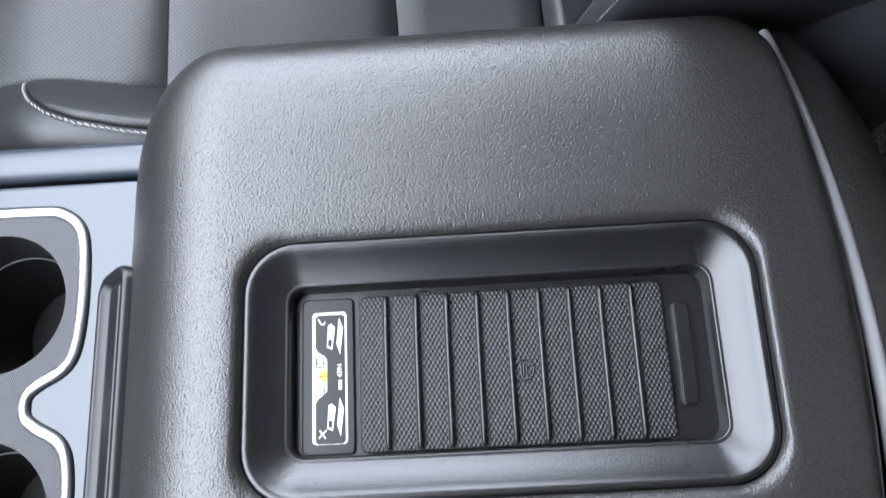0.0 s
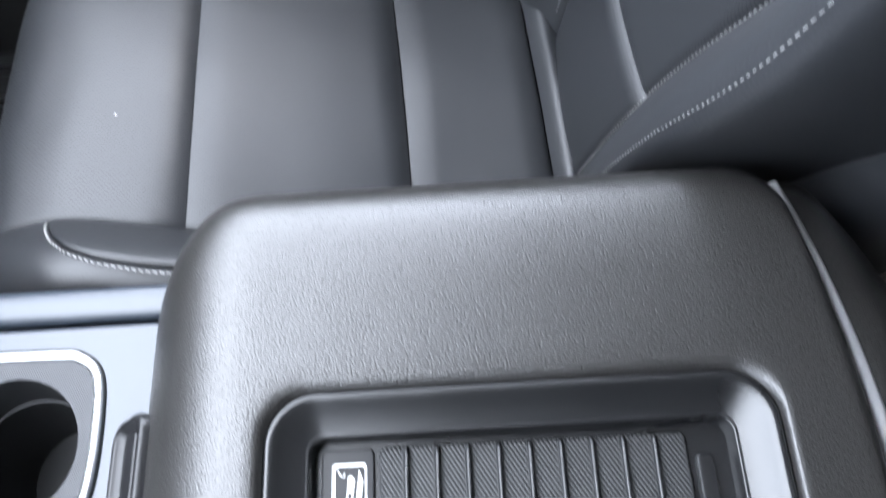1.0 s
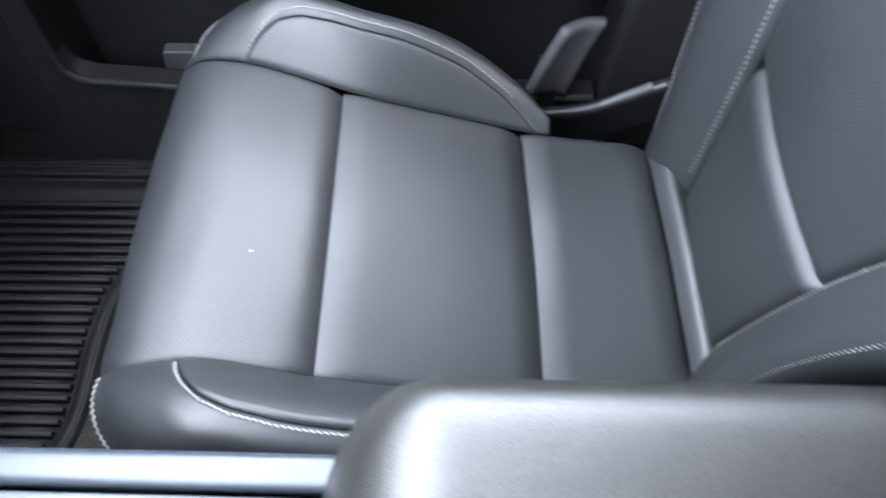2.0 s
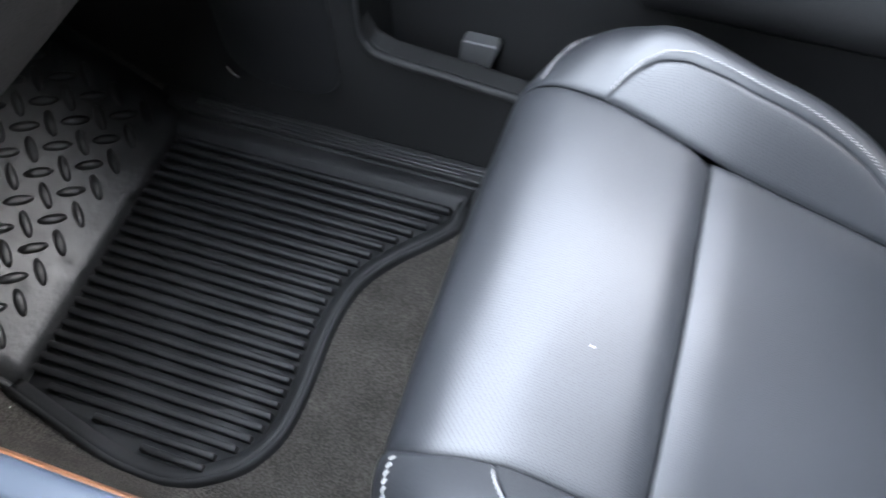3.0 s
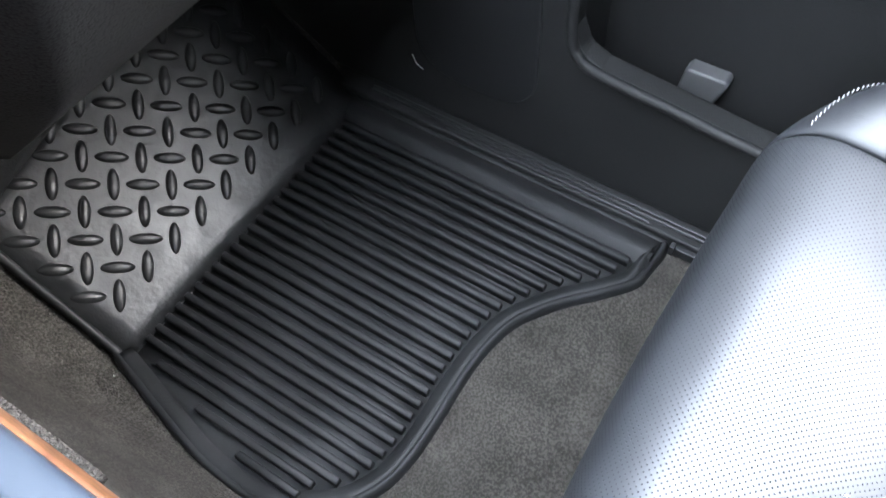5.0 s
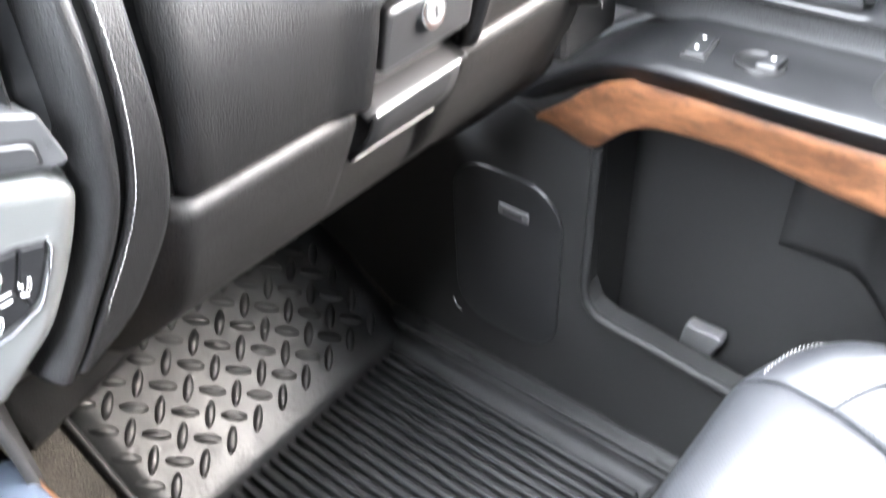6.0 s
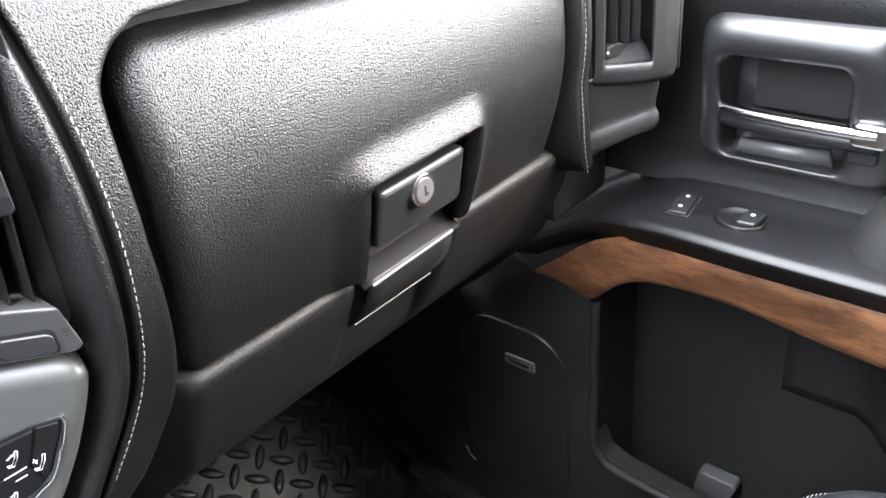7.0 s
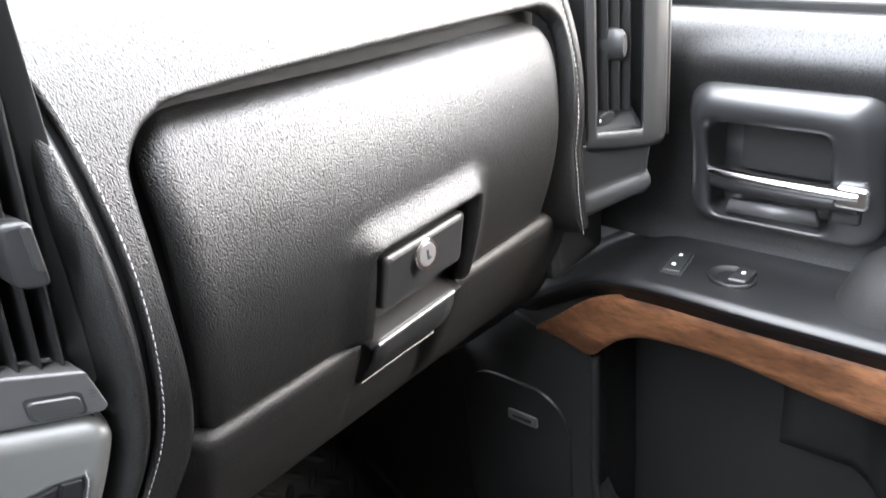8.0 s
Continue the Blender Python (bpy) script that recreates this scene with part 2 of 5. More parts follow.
def base_of(parent):
    m = Matrix.Translation(parent.location)
    if parent.parent:
        return base_of(parent.parent) @ parent.matrix_parent_inverse @ m
    return m


def part(name, bm, material, parent, label="", smooth=True, thick=0.0, bevel=0.0, side=-1.0, toward=None):
    ob = link_mesh(name, bm, material, smooth, thick > 0, toward)
    ob.parent = parent
    ob.matrix_parent_inverse = base_of(parent).inverted()
    finish(ob, thick, bevel, side)
    return tagged(ob, label)


def finish(ob, thick, bevel, side=-1.0):
    if thick:
        s = ob.modifiers.new("thickness", "SOLIDIFY")
        s.thickness, s.offset = thick, side
    if bevel:
        b = ob.modifiers.new("edges", "BEVEL")
        b.width, b.segments, b.limit_method, b.angle_limit = bevel, 3, "ANGLE", radians(35)
        w = ob.modifiers.new("shade", "WEIGHTED_NORMAL")
        w.keep_sharp = True


def structure(name, bm, material, label, smooth=True, thick=0.0, bevel=0.0, category="", side=-1.0):
    ob = link_mesh(name, bm, material, smooth, thick > 0)
    finish(ob, thick, bevel, side)
    return tagged(ob, label, category or name.replace("_", " "), kind="structure")


def curve_of(points, closed=False):
    """Catmull-Rom through the points: f(t), t from 0 to len - 1."""
    pts = [Vector(p) for p in points]
    n = len(pts)

    def f(t):
        i = int(math.floor(t))
        i = min(max(i, 0), n - 2) if not closed else i % n
        w = t - math.floor(t) if closed else t - i
        g = (lambda k: pts[k % n]) if closed else (lambda k: pts[min(max(k, 0), n - 1)])
        a, b, c, d = g(i - 1), g(i), g(i + 1), g(i + 2)
        return 0.5 * ((2 * b) + (c - a) * w + (2 * a - 5 * b + 4 * c - d) * w * w + (3 * b - a - 3 * c + d) * w ** 3)
    return f


def lerp_table(table):
    xs = [a for a, b in table]
    ys = [b for a, b in table]
    return lambda x: float(np.interp(x, xs, ys))


def smooth_table(table, w):
    """A table whose corners are rounded over w, carried on straight past its ends."""
    (a0, b0), (a1, b1), (c0, d0), (c1, d1) = table[0], table[1], table[-2], table[-1]
    full = [(a0 - 1, b0 - (b1 - b0) / (a1 - a0))] + list(table) + [(c1 + 1, d1 + (d1 - d0) / (c1 - c0))]
    f = lerp_table(full)
    ds = [w * k / 8 for k in range(-8, 9)]
    ws = [9 - abs(k) for k in range(-8, 9)]
    return functools.lru_cache(None)(lambda x: sum(f(x + d) * q for d, q in zip(ds, ws)) / sum(ws))


def grid(fn, us, vs, uv=None, closed_u=False, closed_v=False, bm=None):
    bm = bm or bmesh.new()
    rows = [[bm.verts.new(fn(u, v)) for v in vs] for u in us]
    lay = bm.loops.layers.uv.verify() if uv else None
    nu, nv = len(us), len(vs)
    for i in range(nu if closed_u else nu - 1):
        for j in range(nv if closed_v else nv - 1):
            i2, j2 = (i + 1) % nu, (j + 1) % nv
            f = bm.faces.new((rows[i][j], rows[i2][j], rows[i2][j2], rows[i][j2]))
            if uv:
                for lp, (a, b) in zip(f.loops, ((i, j), (i2, j), (i2, j2), (i, j2))):
                    lp[lay].uv = uv(us[a], vs[b])
    return bm


def span(a, b, n):
    return [a + (b - a) * i / n for i in range(n + 1)]


def tight(a, b, n):
    """Steps from a to b that are closer near both ends."""
    return [a + (b - a) * (0.5 - 0.5 * math.cos(math.pi * i / n)) for i in range(n + 1)]


def rings(loops, cap_start=False, cap_end=False, bm=None):
    """Skins closed loops of equal count."""
    bm = bm or bmesh.new()
    vs = [[bm.verts.new(p) for p in lp] for lp in loops]
    n = len(vs[0])
    for a, b in zip(vs, vs[1:]):
        for i in range(n):
            j = (i + 1) % n
            bm.faces.new((a[i], a[j], b[j], b[i]))
    if cap_start:
        bm.faces.new(list(reversed(vs[0])))
    if cap_end:
        bm.faces.new(vs[-1])
    return bm


def rrect(cx, cy, hx, hy, r, n=8):
    """A rounded rectangle's outline, counter-clockwise, 4 * (n + 1) points and 3 more on every side."""
    out = []
    r = min(r, hx - 1e-4, hy - 1e-4)
    for k, (sx, sy) in enumerate(((1, 1), (-1, 1), (-1, -1), (1, -1))):
        for i in range(n + 1):
            a = math.pi / 2 * (k + i / n)
            out.append((cx + sx * (hx - r) + r * math.cos(a), cy + sy * (hy - r) + r * math.sin(a)))
        nx = [(-1, 1), (-1, -1), (1, -1), (1, 1)][k]
        a = math.pi / 2 * (k + 1)
        p = Vector(out[-1])
        q = Vector((cx + nx[0] * (hx - r) + r * math.cos(a), cy + nx[1] * (hy - r) + r * math.sin(a)))
        out += [tuple(p.lerp(q, j / 8)) for j in range(1, 8)]
    return out


def box(x0, x1, y0, y1, z0, z1, bm=None):
    bm = bm or bmesh.new()
    v = [bm.verts.new((x, y, z)) for x in (x0, x1) for y in (y0, y1) for z in (z0, z1)]
    for f in ((0, 1, 3, 2), (4, 6, 7, 5), (0, 4, 5, 1), (2, 3, 7, 6), (0, 2, 6, 4), (1, 5, 7, 3)):
        bm.faces.new([v[i] for i in f])
    return bm


def slab(outline, low, high, axis="z", bm=None):
    """A prism over a flat outline. axis z: (x, y) outline; axis y: (x, z) outline; axis x: (y, z) outline."""
    bm = bm or bmesh.new()
    put = {"z": lambda p, h: (p[0], p[1], h), "y": lambda p, h: (p[0], h, p[1]), "x": lambda p, h: (h, p[0], p[1])}[axis]
    a = [bm.verts.new(put(p, low)) for p in outline]
    b = [bm.verts.new(put(p, high)) for p in outline]
    n = len(a)
    for i in range(n):
        j = (i + 1) % n
        bm.faces.new((a[i], a[j], b[j], b[i]))
    bm.faces.new(list(reversed(a)))
    bm.faces.new(b)
    return bm


def tube(points, r, sides=8, closed=False, bm=None, flat=1.0):
    bm = bm or bmesh.new()
    pts = [Vector(p) for p in points]
    n = len(pts)
    loops = []
    for i, p in enumerate(pts):
        a = pts[(i - 1) % n] if closed or i else p
        b = pts[(i + 1) % n] if closed or i < n - 1 else p
        d = (b - a).normalized()
        up = Vector((0, 0, 1)) if abs(d.z) < 0.9 else Vector((1, 0, 0))
        s = d.cross(up).normalized()
        u = s.cross(d).normalized()
        loops.append([p + s * (r * math.cos(2 * math.pi * k / sides)) + u * (flat * r * math.sin(2 * math.pi * k / sides)) for k in range(sides)])
    if closed:
        loops.append(loops[0])
        bm2 = rings(loops, bm=bm)
        bmesh.ops.remove_doubles(bm2, verts=bm2.verts, dist=1e-6)
        return bm2
    return rings(loops, True, True, bm=bm)


def stitches(points, length=0.0042, gap=0.0026, r=0.0008, tilt=0.25, lift=0.0006):
    """A row of short thread stitches along a line."""
    bm = bmesh.new()
    pts = [Vector(p) for p in points]
    run, step = 0.0, length + gap
    for a, b in zip(pts, pts[1:]):
        d = (b - a).length
        if d < 1e-6:
            continue
        t = (b - a) / d
        side = t.cross(Vector((0, 0, 1)))
        side = side.normalized() if side.length > 0.1 else Vector((0, 1, 0))
        while run < d:
            c = a + t * run
            e = c + t * length + side * (length * tilt)
            m = (c + e) / 2 + Vector((0, 0, lift))
            tube([c, m, e], r, 5, bm=bm)
            run += step
        run -= d
    return bm


def cut(ob, cutter_bm):
    """Cuts a closed shape out of ob, once."""
    c = link_mesh("cutter", cutter_bm, DARK, False)
    md = ob.modifiers.new("cut", "BOOLEAN")
    md.object, md.operation, md.solver = c, "DIFFERENCE", "EXACT"
    bpy.context.view_layer.update()
    me = bpy.data.meshes.new_from_object(ob.evaluated_get(bpy.context.evaluated_depsgraph_get()))
    ob.modifiers.clear()
    old = ob.data
    ob.data = me
    bpy.data.meshes.remove(old)
    old = c.data
    bpy.data.objects.remove(c)
    bpy.data.meshes.remove(old)
    return ob


# ---- setting: ground, cab shell ----
YC = 0.02  # the truck's middle line
bm = grid(lambda u, v: (u, v, -0.75), span(-400, 400, 8), span(-400, 400, 8))
structure("ground", bm, GROUND, "pale concrete lot in daylight round the truck", False, category="ground")

# unseen plain shell with window openings, added to shape the light
bm = grid(lambda u, v: (u, YC + v, 1.36 - 0.05 * (abs(v) / 0.8) ** 3 ), span(-0.10, 1.75, 15), span(-0.82, 0.82, 14))
structure("ceiling", bm, HEADLINER, "pale cloth headliner under the cab roof", thick=0.04, side=1.0)
# Rear window left out so that less light comes from behind.
bm = box(1.72, 1.76, YC - 0.84, YC + 0.84, -0.1, 1.36)
structure("wall_back", bm, MATTE, "dark back wall of the cab, left windowless to block light", False)
for side, nm in ((1, "right"), (-1, "left")):
    bm = box(0.255, 0.45, min(YC + side * 0.86, YC + side * 0.765), max(YC + side * 0.86, YC + side * 0.765), -0.05, 1.34)
    for v in bm.verts:
        v.co.x += 0.15 * v.co.z - 0.06 if v.co.x < 0.3 else 0.0
    structure("trim_pillar_" + nm, bm, MATTE, "dark grey plastic centre pillar trim", bevel=0.015, category="pillar trim")
    ya, yb = min(YC + side * 0.87, YC + side * 0.83), max(YC + side * 0.87, YC + side * 0.83)
    # The left side goes up to the roof to block light there.
    bm = box(0.455, 1.70, ya, yb, -0.1, 0.80 if side > 0 else 1.36)
    if side > 0:
        box(1.30, 1.70, ya, yb, 0.801, 1.36, bm)
        box(0.455, 1.299, ya, yb, 1.22, 1.36, bm)
        box(0.455, 0.60, ya, yb, 0.801, 1.219, bm)
    structure("wall_rear_" + nm, bm, MATTE, "dark rear side panel of the cab", False)
    bm = tube([(-1.0, YC + side * 0.80, 0.84), (-0.55, YC + side * 0.79, 1.09), (-0.08, YC + side * 0.76, 1.34)], 0.04, 10)
    structure("trim_front_pillar_" + nm, bm, HEADLINER, "pale windscreen pillar trim", category="pillar trim")
# Unseen driver side, its window partly closed to block light.
bm = box(-1.12, 1.72, -0.86, -0.81, -0.1, 0.77)
box(-1.12, -0.80, -0.86, -0.81, 0.771, 1.33, bm)
box(-0.30, 0.45, -0.86, -0.81, 0.771, 1.33, bm)
box(-0.799, -0.301, -0.86, -0.81, 1.24, 1.33, bm)
# Low partition added to block light where the driver's seat would.
box(-1.10, 1.70, -0.36, -0.33, -0.1, 0.60, bm)
structure("wall_left", bm, MATTE, "dark driver side wall with a small window and an added light-blocking partition", False)
bm = box(-1.16, -1.10, -0.84, 0.88, -0.1, 0.82)
structure("wall_front", bm, DARK, "dark bulkhead ahead of the footwell", False)


# ---- floor, carpet ----
def floor_z(x):
    return -0.016 if x > -0.77 else -0.016 + (-0.77 - x) * 0.76


bm = grid(lambda u, v: (u, v, floor_z(u) + 0.002 * noise.noise((u * 9, v * 9, 0))), span(-1.12, -0.74, 14) + span(-0.70, 1.74, 30), span(0.2, 0.80, 20))
structure("floor", bm, CARPET, "dark grey pile carpet on the footwell floor", thick=0.03, category="carpet floor")
bm = grid(lambda u, v: (u, -0.16 - v, floor_z(u)), span(-1.12, 1.74, 20), span(0, 0.66, 6))
structure("floor_left", bm, CARPET, "dark grey pile carpet beside the console", thick=0.03, category="carpet floor")
bm = grid(lambda u, v: (u, v, floor_z(u)), span(0.46, 1.74, 6), span(-0.17, 0.21, 4))
structure("floor_rear", bm, CARPET, "dark grey pile carpet behind the console", thick=0.03, category="carpet floor")

tunnel = curve_of([(0.277, -0.02), (0.249, 0.0), (0.228, 0.06), (0.208, 0.16), (0.196, 0.26), (0.188, 0.34), (0.184, 0.40)])


def tunnel_at(u, v):
    p = tunnel(v)
    wob = 0.004 * noise.noise((u * 6, v * 1.5, 3))
    lift = max(0.0, floor_z(u) + 0.016)
    return (u, p.x + wob, p.y + lift * max(0.0, 1 - v / 5))


bm = grid(tunnel_at, span(-1.12, 0.4, 50), span(0, 6, 26))
structure("trim_tunnel", bm, CARPET, "brownish grey carpet lining the centre tunnel side", thick=0.01, category="tunnel carpet")


bm = grid(lambda u, v: (u, v, 0.39 - 0.02 * abs(v - YC) / 0.2), span(-1.12, -0.46, 10), span(-0.17, 0.20, 8))
structure("trim_tunnel_top", bm, CARPET, "dark carpet on top of the centre tunnel", thick=0.01, category="tunnel carpet")

# ---- door sill and passenger door ----
bm = box(-0.80, 0.50, 0.742, 0.775, -0.02, 0.006)
sill = structure("trim_door_sill", bm, MATTE, "black plastic door sill plate with ridges", bevel=0.003, category="door sill")
for k, (y, x0, x1) in enumerate(((0.7475, -0.62, -0.345), (0.754, -0.74, 0.4), (0.760, -0.74, 0.4))):
    part("ridge", tube([(x0, y, 0.0062), (x0 + 0.01, y, 0.0078), (x1 - 0.01, y, 0.0078), (x1, y, 0.0062)], 0.0017, 8), PLASTIC, sill)

part("sill_clip", slab(rrect(-0.289, 0.7375, 0.017, 0.0035, 0.0015, 3), -0.012, 0.0005, "z"), PLASTIC, sill, "black plastic clip", bevel=0.001)
part("sill_end", slab(rrect(-0.3095, 0.7375, 0.0030, 0.0045, 0.001, 3), -0.014, 0.001, "z"), PLASTIC, sill, bevel=0.001)

door = thing("door_1", (0.0, 0.86, -0.02), "black front passenger door with walnut veneer, chrome handle and storage pocket", "car door", kind="structure")
# outer skin and upper trim
bm = box(-0.95, 0.30, 0.905, 0.925, -0.12, 0.76)
part("outer_skin", bm, PAINT, door, "painted outer door skin", False)
up = curve_of([(0.8475, 0.526), (0.8502, 0.535), (0.8528, 0.547), (0.8540, 0.565), (0.850, 0.62), (0.840, 0.67), (0.830, 0.705), (0.826, 0.724), (0.828, 0.738), (0.836, 0.752), (0.850, 0.763), (0.868, 0.768), (0.90, 0.768)])
bm = grid(lambda u, v: (u, up(v).x, up(v).y), span(-0.62, 0.27, 24), span(0, 12, 56))
upper = part("upper_trim", bm, DOORTRIM, door, "soft black upper door trim", thick=0.008)
cut(upper, slab(rrect(-0.3275, 0.6225, 0.0590, 0.0540, 0.013, 8), 0.80, 0.895, "y"))
bm = box(-0.62, 0.30, 0.868, 0.888, 0.764, 0.776)
part("window_seal", bm, DARK, door, "black rubber window seal", bevel=0.003)

# armrest ledge
led = curve_of([(-0.60, 0.430), (-0.565, 0.452), (-0.52, 0.482), (-0.47, 0.512), (-0.435, 0.524), (-0.40, 0.529), (-0.30, 0.530), (-0.19, 0.530), (-0.05, 0.530), (0.25, 0.530)])
ledge_edge = lerp_table(((-0.60, 0.772), (-0.47, 0.756), (-0.425, 0.744), (-0.31, 0.740), (0.34, 0.742)))


def ledge(u, v):
    p = led(u)
    y0 = ledge_edge(p.x)
    if v < 0:
        return (p.x, y0 + 0.009 * (1 - math.cos(v * 1.57)) , p.y - 0.011 + 0.011 * math.cos(v * 1.57) if v > -1 else p.y - 0.02)
    y = y0 + v * (0.872 - y0)
    return (p.x, y, p.y + 0.014 * max(0, (v - 0.75) / 0.25) ** 2 + 0.0015 * math.sin(v * 3.1))


bm = grid(ledge, span(0, 9, 60), [-1.0, -0.75, -0.5, -0.25, 0.0] + span(0.08, 1, 12))
part("armrest_ledge", bm, LEDGE, door, "satin black armrest ledge with switches", thick=0.006, side=0)

# walnut strip below the ledge
top = curve_of([(-0.545, 0.424), (-0.515, 0.450), (-0.475, 0.485), (-0.445, 0.502), (-0.425, 0.508), (-0.38, 0.510), (-0.25, 0.509), (-0.10, 0.508), (0.25, 0.508)])
bot = curve_of([(-0.545, 0.424), (-0.512, 0.419), (-0.478, 0.414), (-0.458, 0.432), (-0.435, 0.452), (-0.40, 0.464), (-0.321, 0.466), (-0.187, 0.450), (0.25, 0.42)])


def strip(u, v):
    a, b = bot(u), top(u)
    z = a.y + (b.y - a.y) * v
    x = a.x + (b.x - a.x) * v
    y = 0.7555 + 0.012 * max(0.0, (-0.43 - x) / 0.1) - 0.006 * v + 0.004 * (2 * v - 1) ** 4
    return (x, y, z)


bm = grid(strip, span(0, 8, 64), tight(0, 1, 12))
part("wood_strip", bm, WOOD, door, "glossy brown walnut veneer strip", thick=0.006, side=0)

# Black filler added to keep the hollow behind the walnut strip dark.
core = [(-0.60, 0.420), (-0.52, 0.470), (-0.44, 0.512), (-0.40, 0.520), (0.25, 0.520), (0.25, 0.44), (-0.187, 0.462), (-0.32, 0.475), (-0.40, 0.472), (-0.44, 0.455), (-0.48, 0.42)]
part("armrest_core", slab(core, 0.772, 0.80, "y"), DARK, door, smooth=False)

# lower panel: flush front part with the loudspeaker, recessed pocket behind it
low = [(-0.62, 0.45), (-0.545, 0.426), (-0.478, 0.416), (-0.474, 0.36), (-0.475, 0.26), (-0.474, 0.215), (-0.462, 0.188), (-0.44, 0.178),
       (-0.36, 0.170), (-0.281, 0.162), (-0.10, 0.152), (0.215, 0.15), (0.195, 0.005), (-0.62, 0.005), (-0.86, 0.005), (-0.86, 0.45)]
bm = slab(low, 0.768, 0.80, "y")
part("lower_panel", bm, MATTE, door, "matt black lower door panel", False, bevel=0.006)
lip = curve_of([(-0.473, 0.768, 0.41), (-0.474, 0.768, 0.30), (-0.474, 0.767, 0.215), (-0.463, 0.766, 0.188), (-0.44, 0.765, 0.178), (-0.36, 0.765, 0.170), (-0.281, 0.765, 0.162), (-0.10, 0.765, 0.152), (0.21, 0.765, 0.15)])
part("pocket_lip", tube([lip(t) for t in span(0, 8, 60)], 0.006, 10), MATTE, door, "rounded black pocket edge")
bm = grid(lambda u, v: (u, v, 0.03), span(-0.48, 0.24, 8), span(0.79, 0.904, 3))
part("pocket_floor", bm, MATTE, door, thick=0.004)
bm = grid(lambda u, v: (u, 0.868 + 0.008 * math.sin(v * 7), v), span(-0.50, 0.24, 12), span(0.02, 0.50, 16))
part("pocket_back", bm, MATTE, door, thick=0.004, side=0)
bm = slab([(-0.53, 0.79), (-0.478, 0.79), (-0.478, 0.904), (-0.53, 0.904)], 0.0, 0.484, "z")
part("pocket_end", bm, MATTE, door, smooth=False, bevel=0.006)
# rear part of the armrest bulges out over the pocket
bm = grid(lambda u, v: (u, 0.868 - 0.105 * min(1, max(0, (u + 0.215) / 0.05)) * (0.6 + 0.4 * math.sin(v * 3.1)), 0.30 + 0.15 * v), span(-0.30, 0.24, 28), span(0, 1, 10))
part("grip_panel", bm, MATTE, door, "matt grey padded panel under the armrest", thick=0.004, side=0)
# Black plug added over the pocket to stop light leaking in.
part("pocket_light_stop", box(-0.49, 0.25, 0.801, 0.904, 0.485, 0.505), DARK, door, smooth=False)
# divider tab in the pocket
tab = [(-0.386, 0.06), (-0.376, 0.143), (-0.373, 0.149), (-0.330, 0.149), (-0.327, 0.143), (-0.354, 0.06)]
part("divider_tab", slab(tab, 0.846, 0.866, "y"), GREYPL, door, "grey plastic pocket divider", bevel=0.004)
# loudspeaker grille outline and badge
ring_pts = [(x, 0.767, z) for x, z in rrect(-0.588, 0.205, 0.080, 0.130, 0.055, 8)]
part("speaker_grille", slab([(p[0], p[2]) for p in ring_pts], 0.7645, 0.77, "y"), PLASTIC, door, "black loudspeaker grille", bevel=0.0025)
part("speaker_badge", slab(rrect(-0.574, 0.284, 0.0215, 0.0075, 0.002, 2), 0.7615, 0.766, "y"), BADGE, door, "small grey badge plate", bevel=0.001)
part("badge_line", slab(rrect(-0.574, 0.284, 0.014, 0.0022, 0.001, 2), 0.7605, 0.7625, "y"), PLASTIC, door)
part("clip", tube([(-0.674, 0.764, 0.092), (-0.668, 0.762, 0.082), (-0.66, 0.764, 0.074)], 0.0016, 6), CHROME, door, "tiny bright clip")

# inner handle: hooded surround, recess, chrome lever
esc_out = rrect(-0.3140, 0.6395, 0.0890, 0.0735, 0.024, 8)
hole = rrect(-0.3275, 0.6225, 0.0555, 0.0505, 0.012, 8)


def hood(x, z):
    k = min(1.0, max(0.0, (z - 0.570) / 0.13))
    return 0.003 + 0.024 * k * k * (3 - 2 * k)


loops = []
for f, y, k in ((0.0, 0.850, 0.0), (0.0, 0.843, 0.15), (0.06, 0.842, 0.4), (0.2, 0.842, 0.75), (0.5, 0.842, 0.95), (0.8, 0.842, 1.0), (0.93, 0.843, 0.95), (1.0, 0.846, 0.75), (1.0, 0.868, 0.0), (0.99, 0.874, 0.0)):
    lp = []
    for a, c in zip(esc_out, hole):
        x, z = a[0] + (c[0] - a[0]) * f, a[1] + (c[1] - a[1]) * f
        lp.append((x, y - k * hood(x, z), z))
    loops.append(lp)
sur = part("handle_surround", rings(loops, False, True), HOOD, door, "satin black hooded handle surround")
part("handle_back", slab(rrect(-0.3190, 0.642, 0.0410, 0.024, 0.004, 4), 0.858, 0.870, "y"), MATTE, sur, "matt grey recess back")
part("lower_blade", slab([(-0.368, 0.576), (-0.364, 0.589), (-0.285, 0.592), (-0.280, 0.578)], 0.842, 0.850, "y"), METALGREY, sur, "grey lower blade")
lever = curve_of([(-0.386, 0.842, 0.6190), (-0.355, 0.833, 0.6195), (-0.315, 0.829, 0.6200), (-0.275, 0.828, 0.6205), (-0.246, 0.829, 0.6210)])
part("lever", tube([lever(t) for t in span(0, 4, 24)], 0.0072, 12, flat=0.8), CHROME, door, "bright chrome door lever")
part("lever_base", tube([Vector(lever(t)) + Vector((0, 0.006, -0.011)) for t in span(0, 4, 16)], 0.0085, 10), PLASTIC, door, "black lever underside")
part("lever_end", slab(rrect(-0.251, 0.6195, 0.015, 0.0105, 0.005, 5), 0.823, 0.85, "y"), CHROME, door, "chrome lever end", bevel=0.003)
part("lever_pivot", slab(rrect(-0.256, 0.600, 0.013, 0.011, 0.005, 5), 0.834, 0.868, "y"), PLASTIC, door, bevel=0.003)

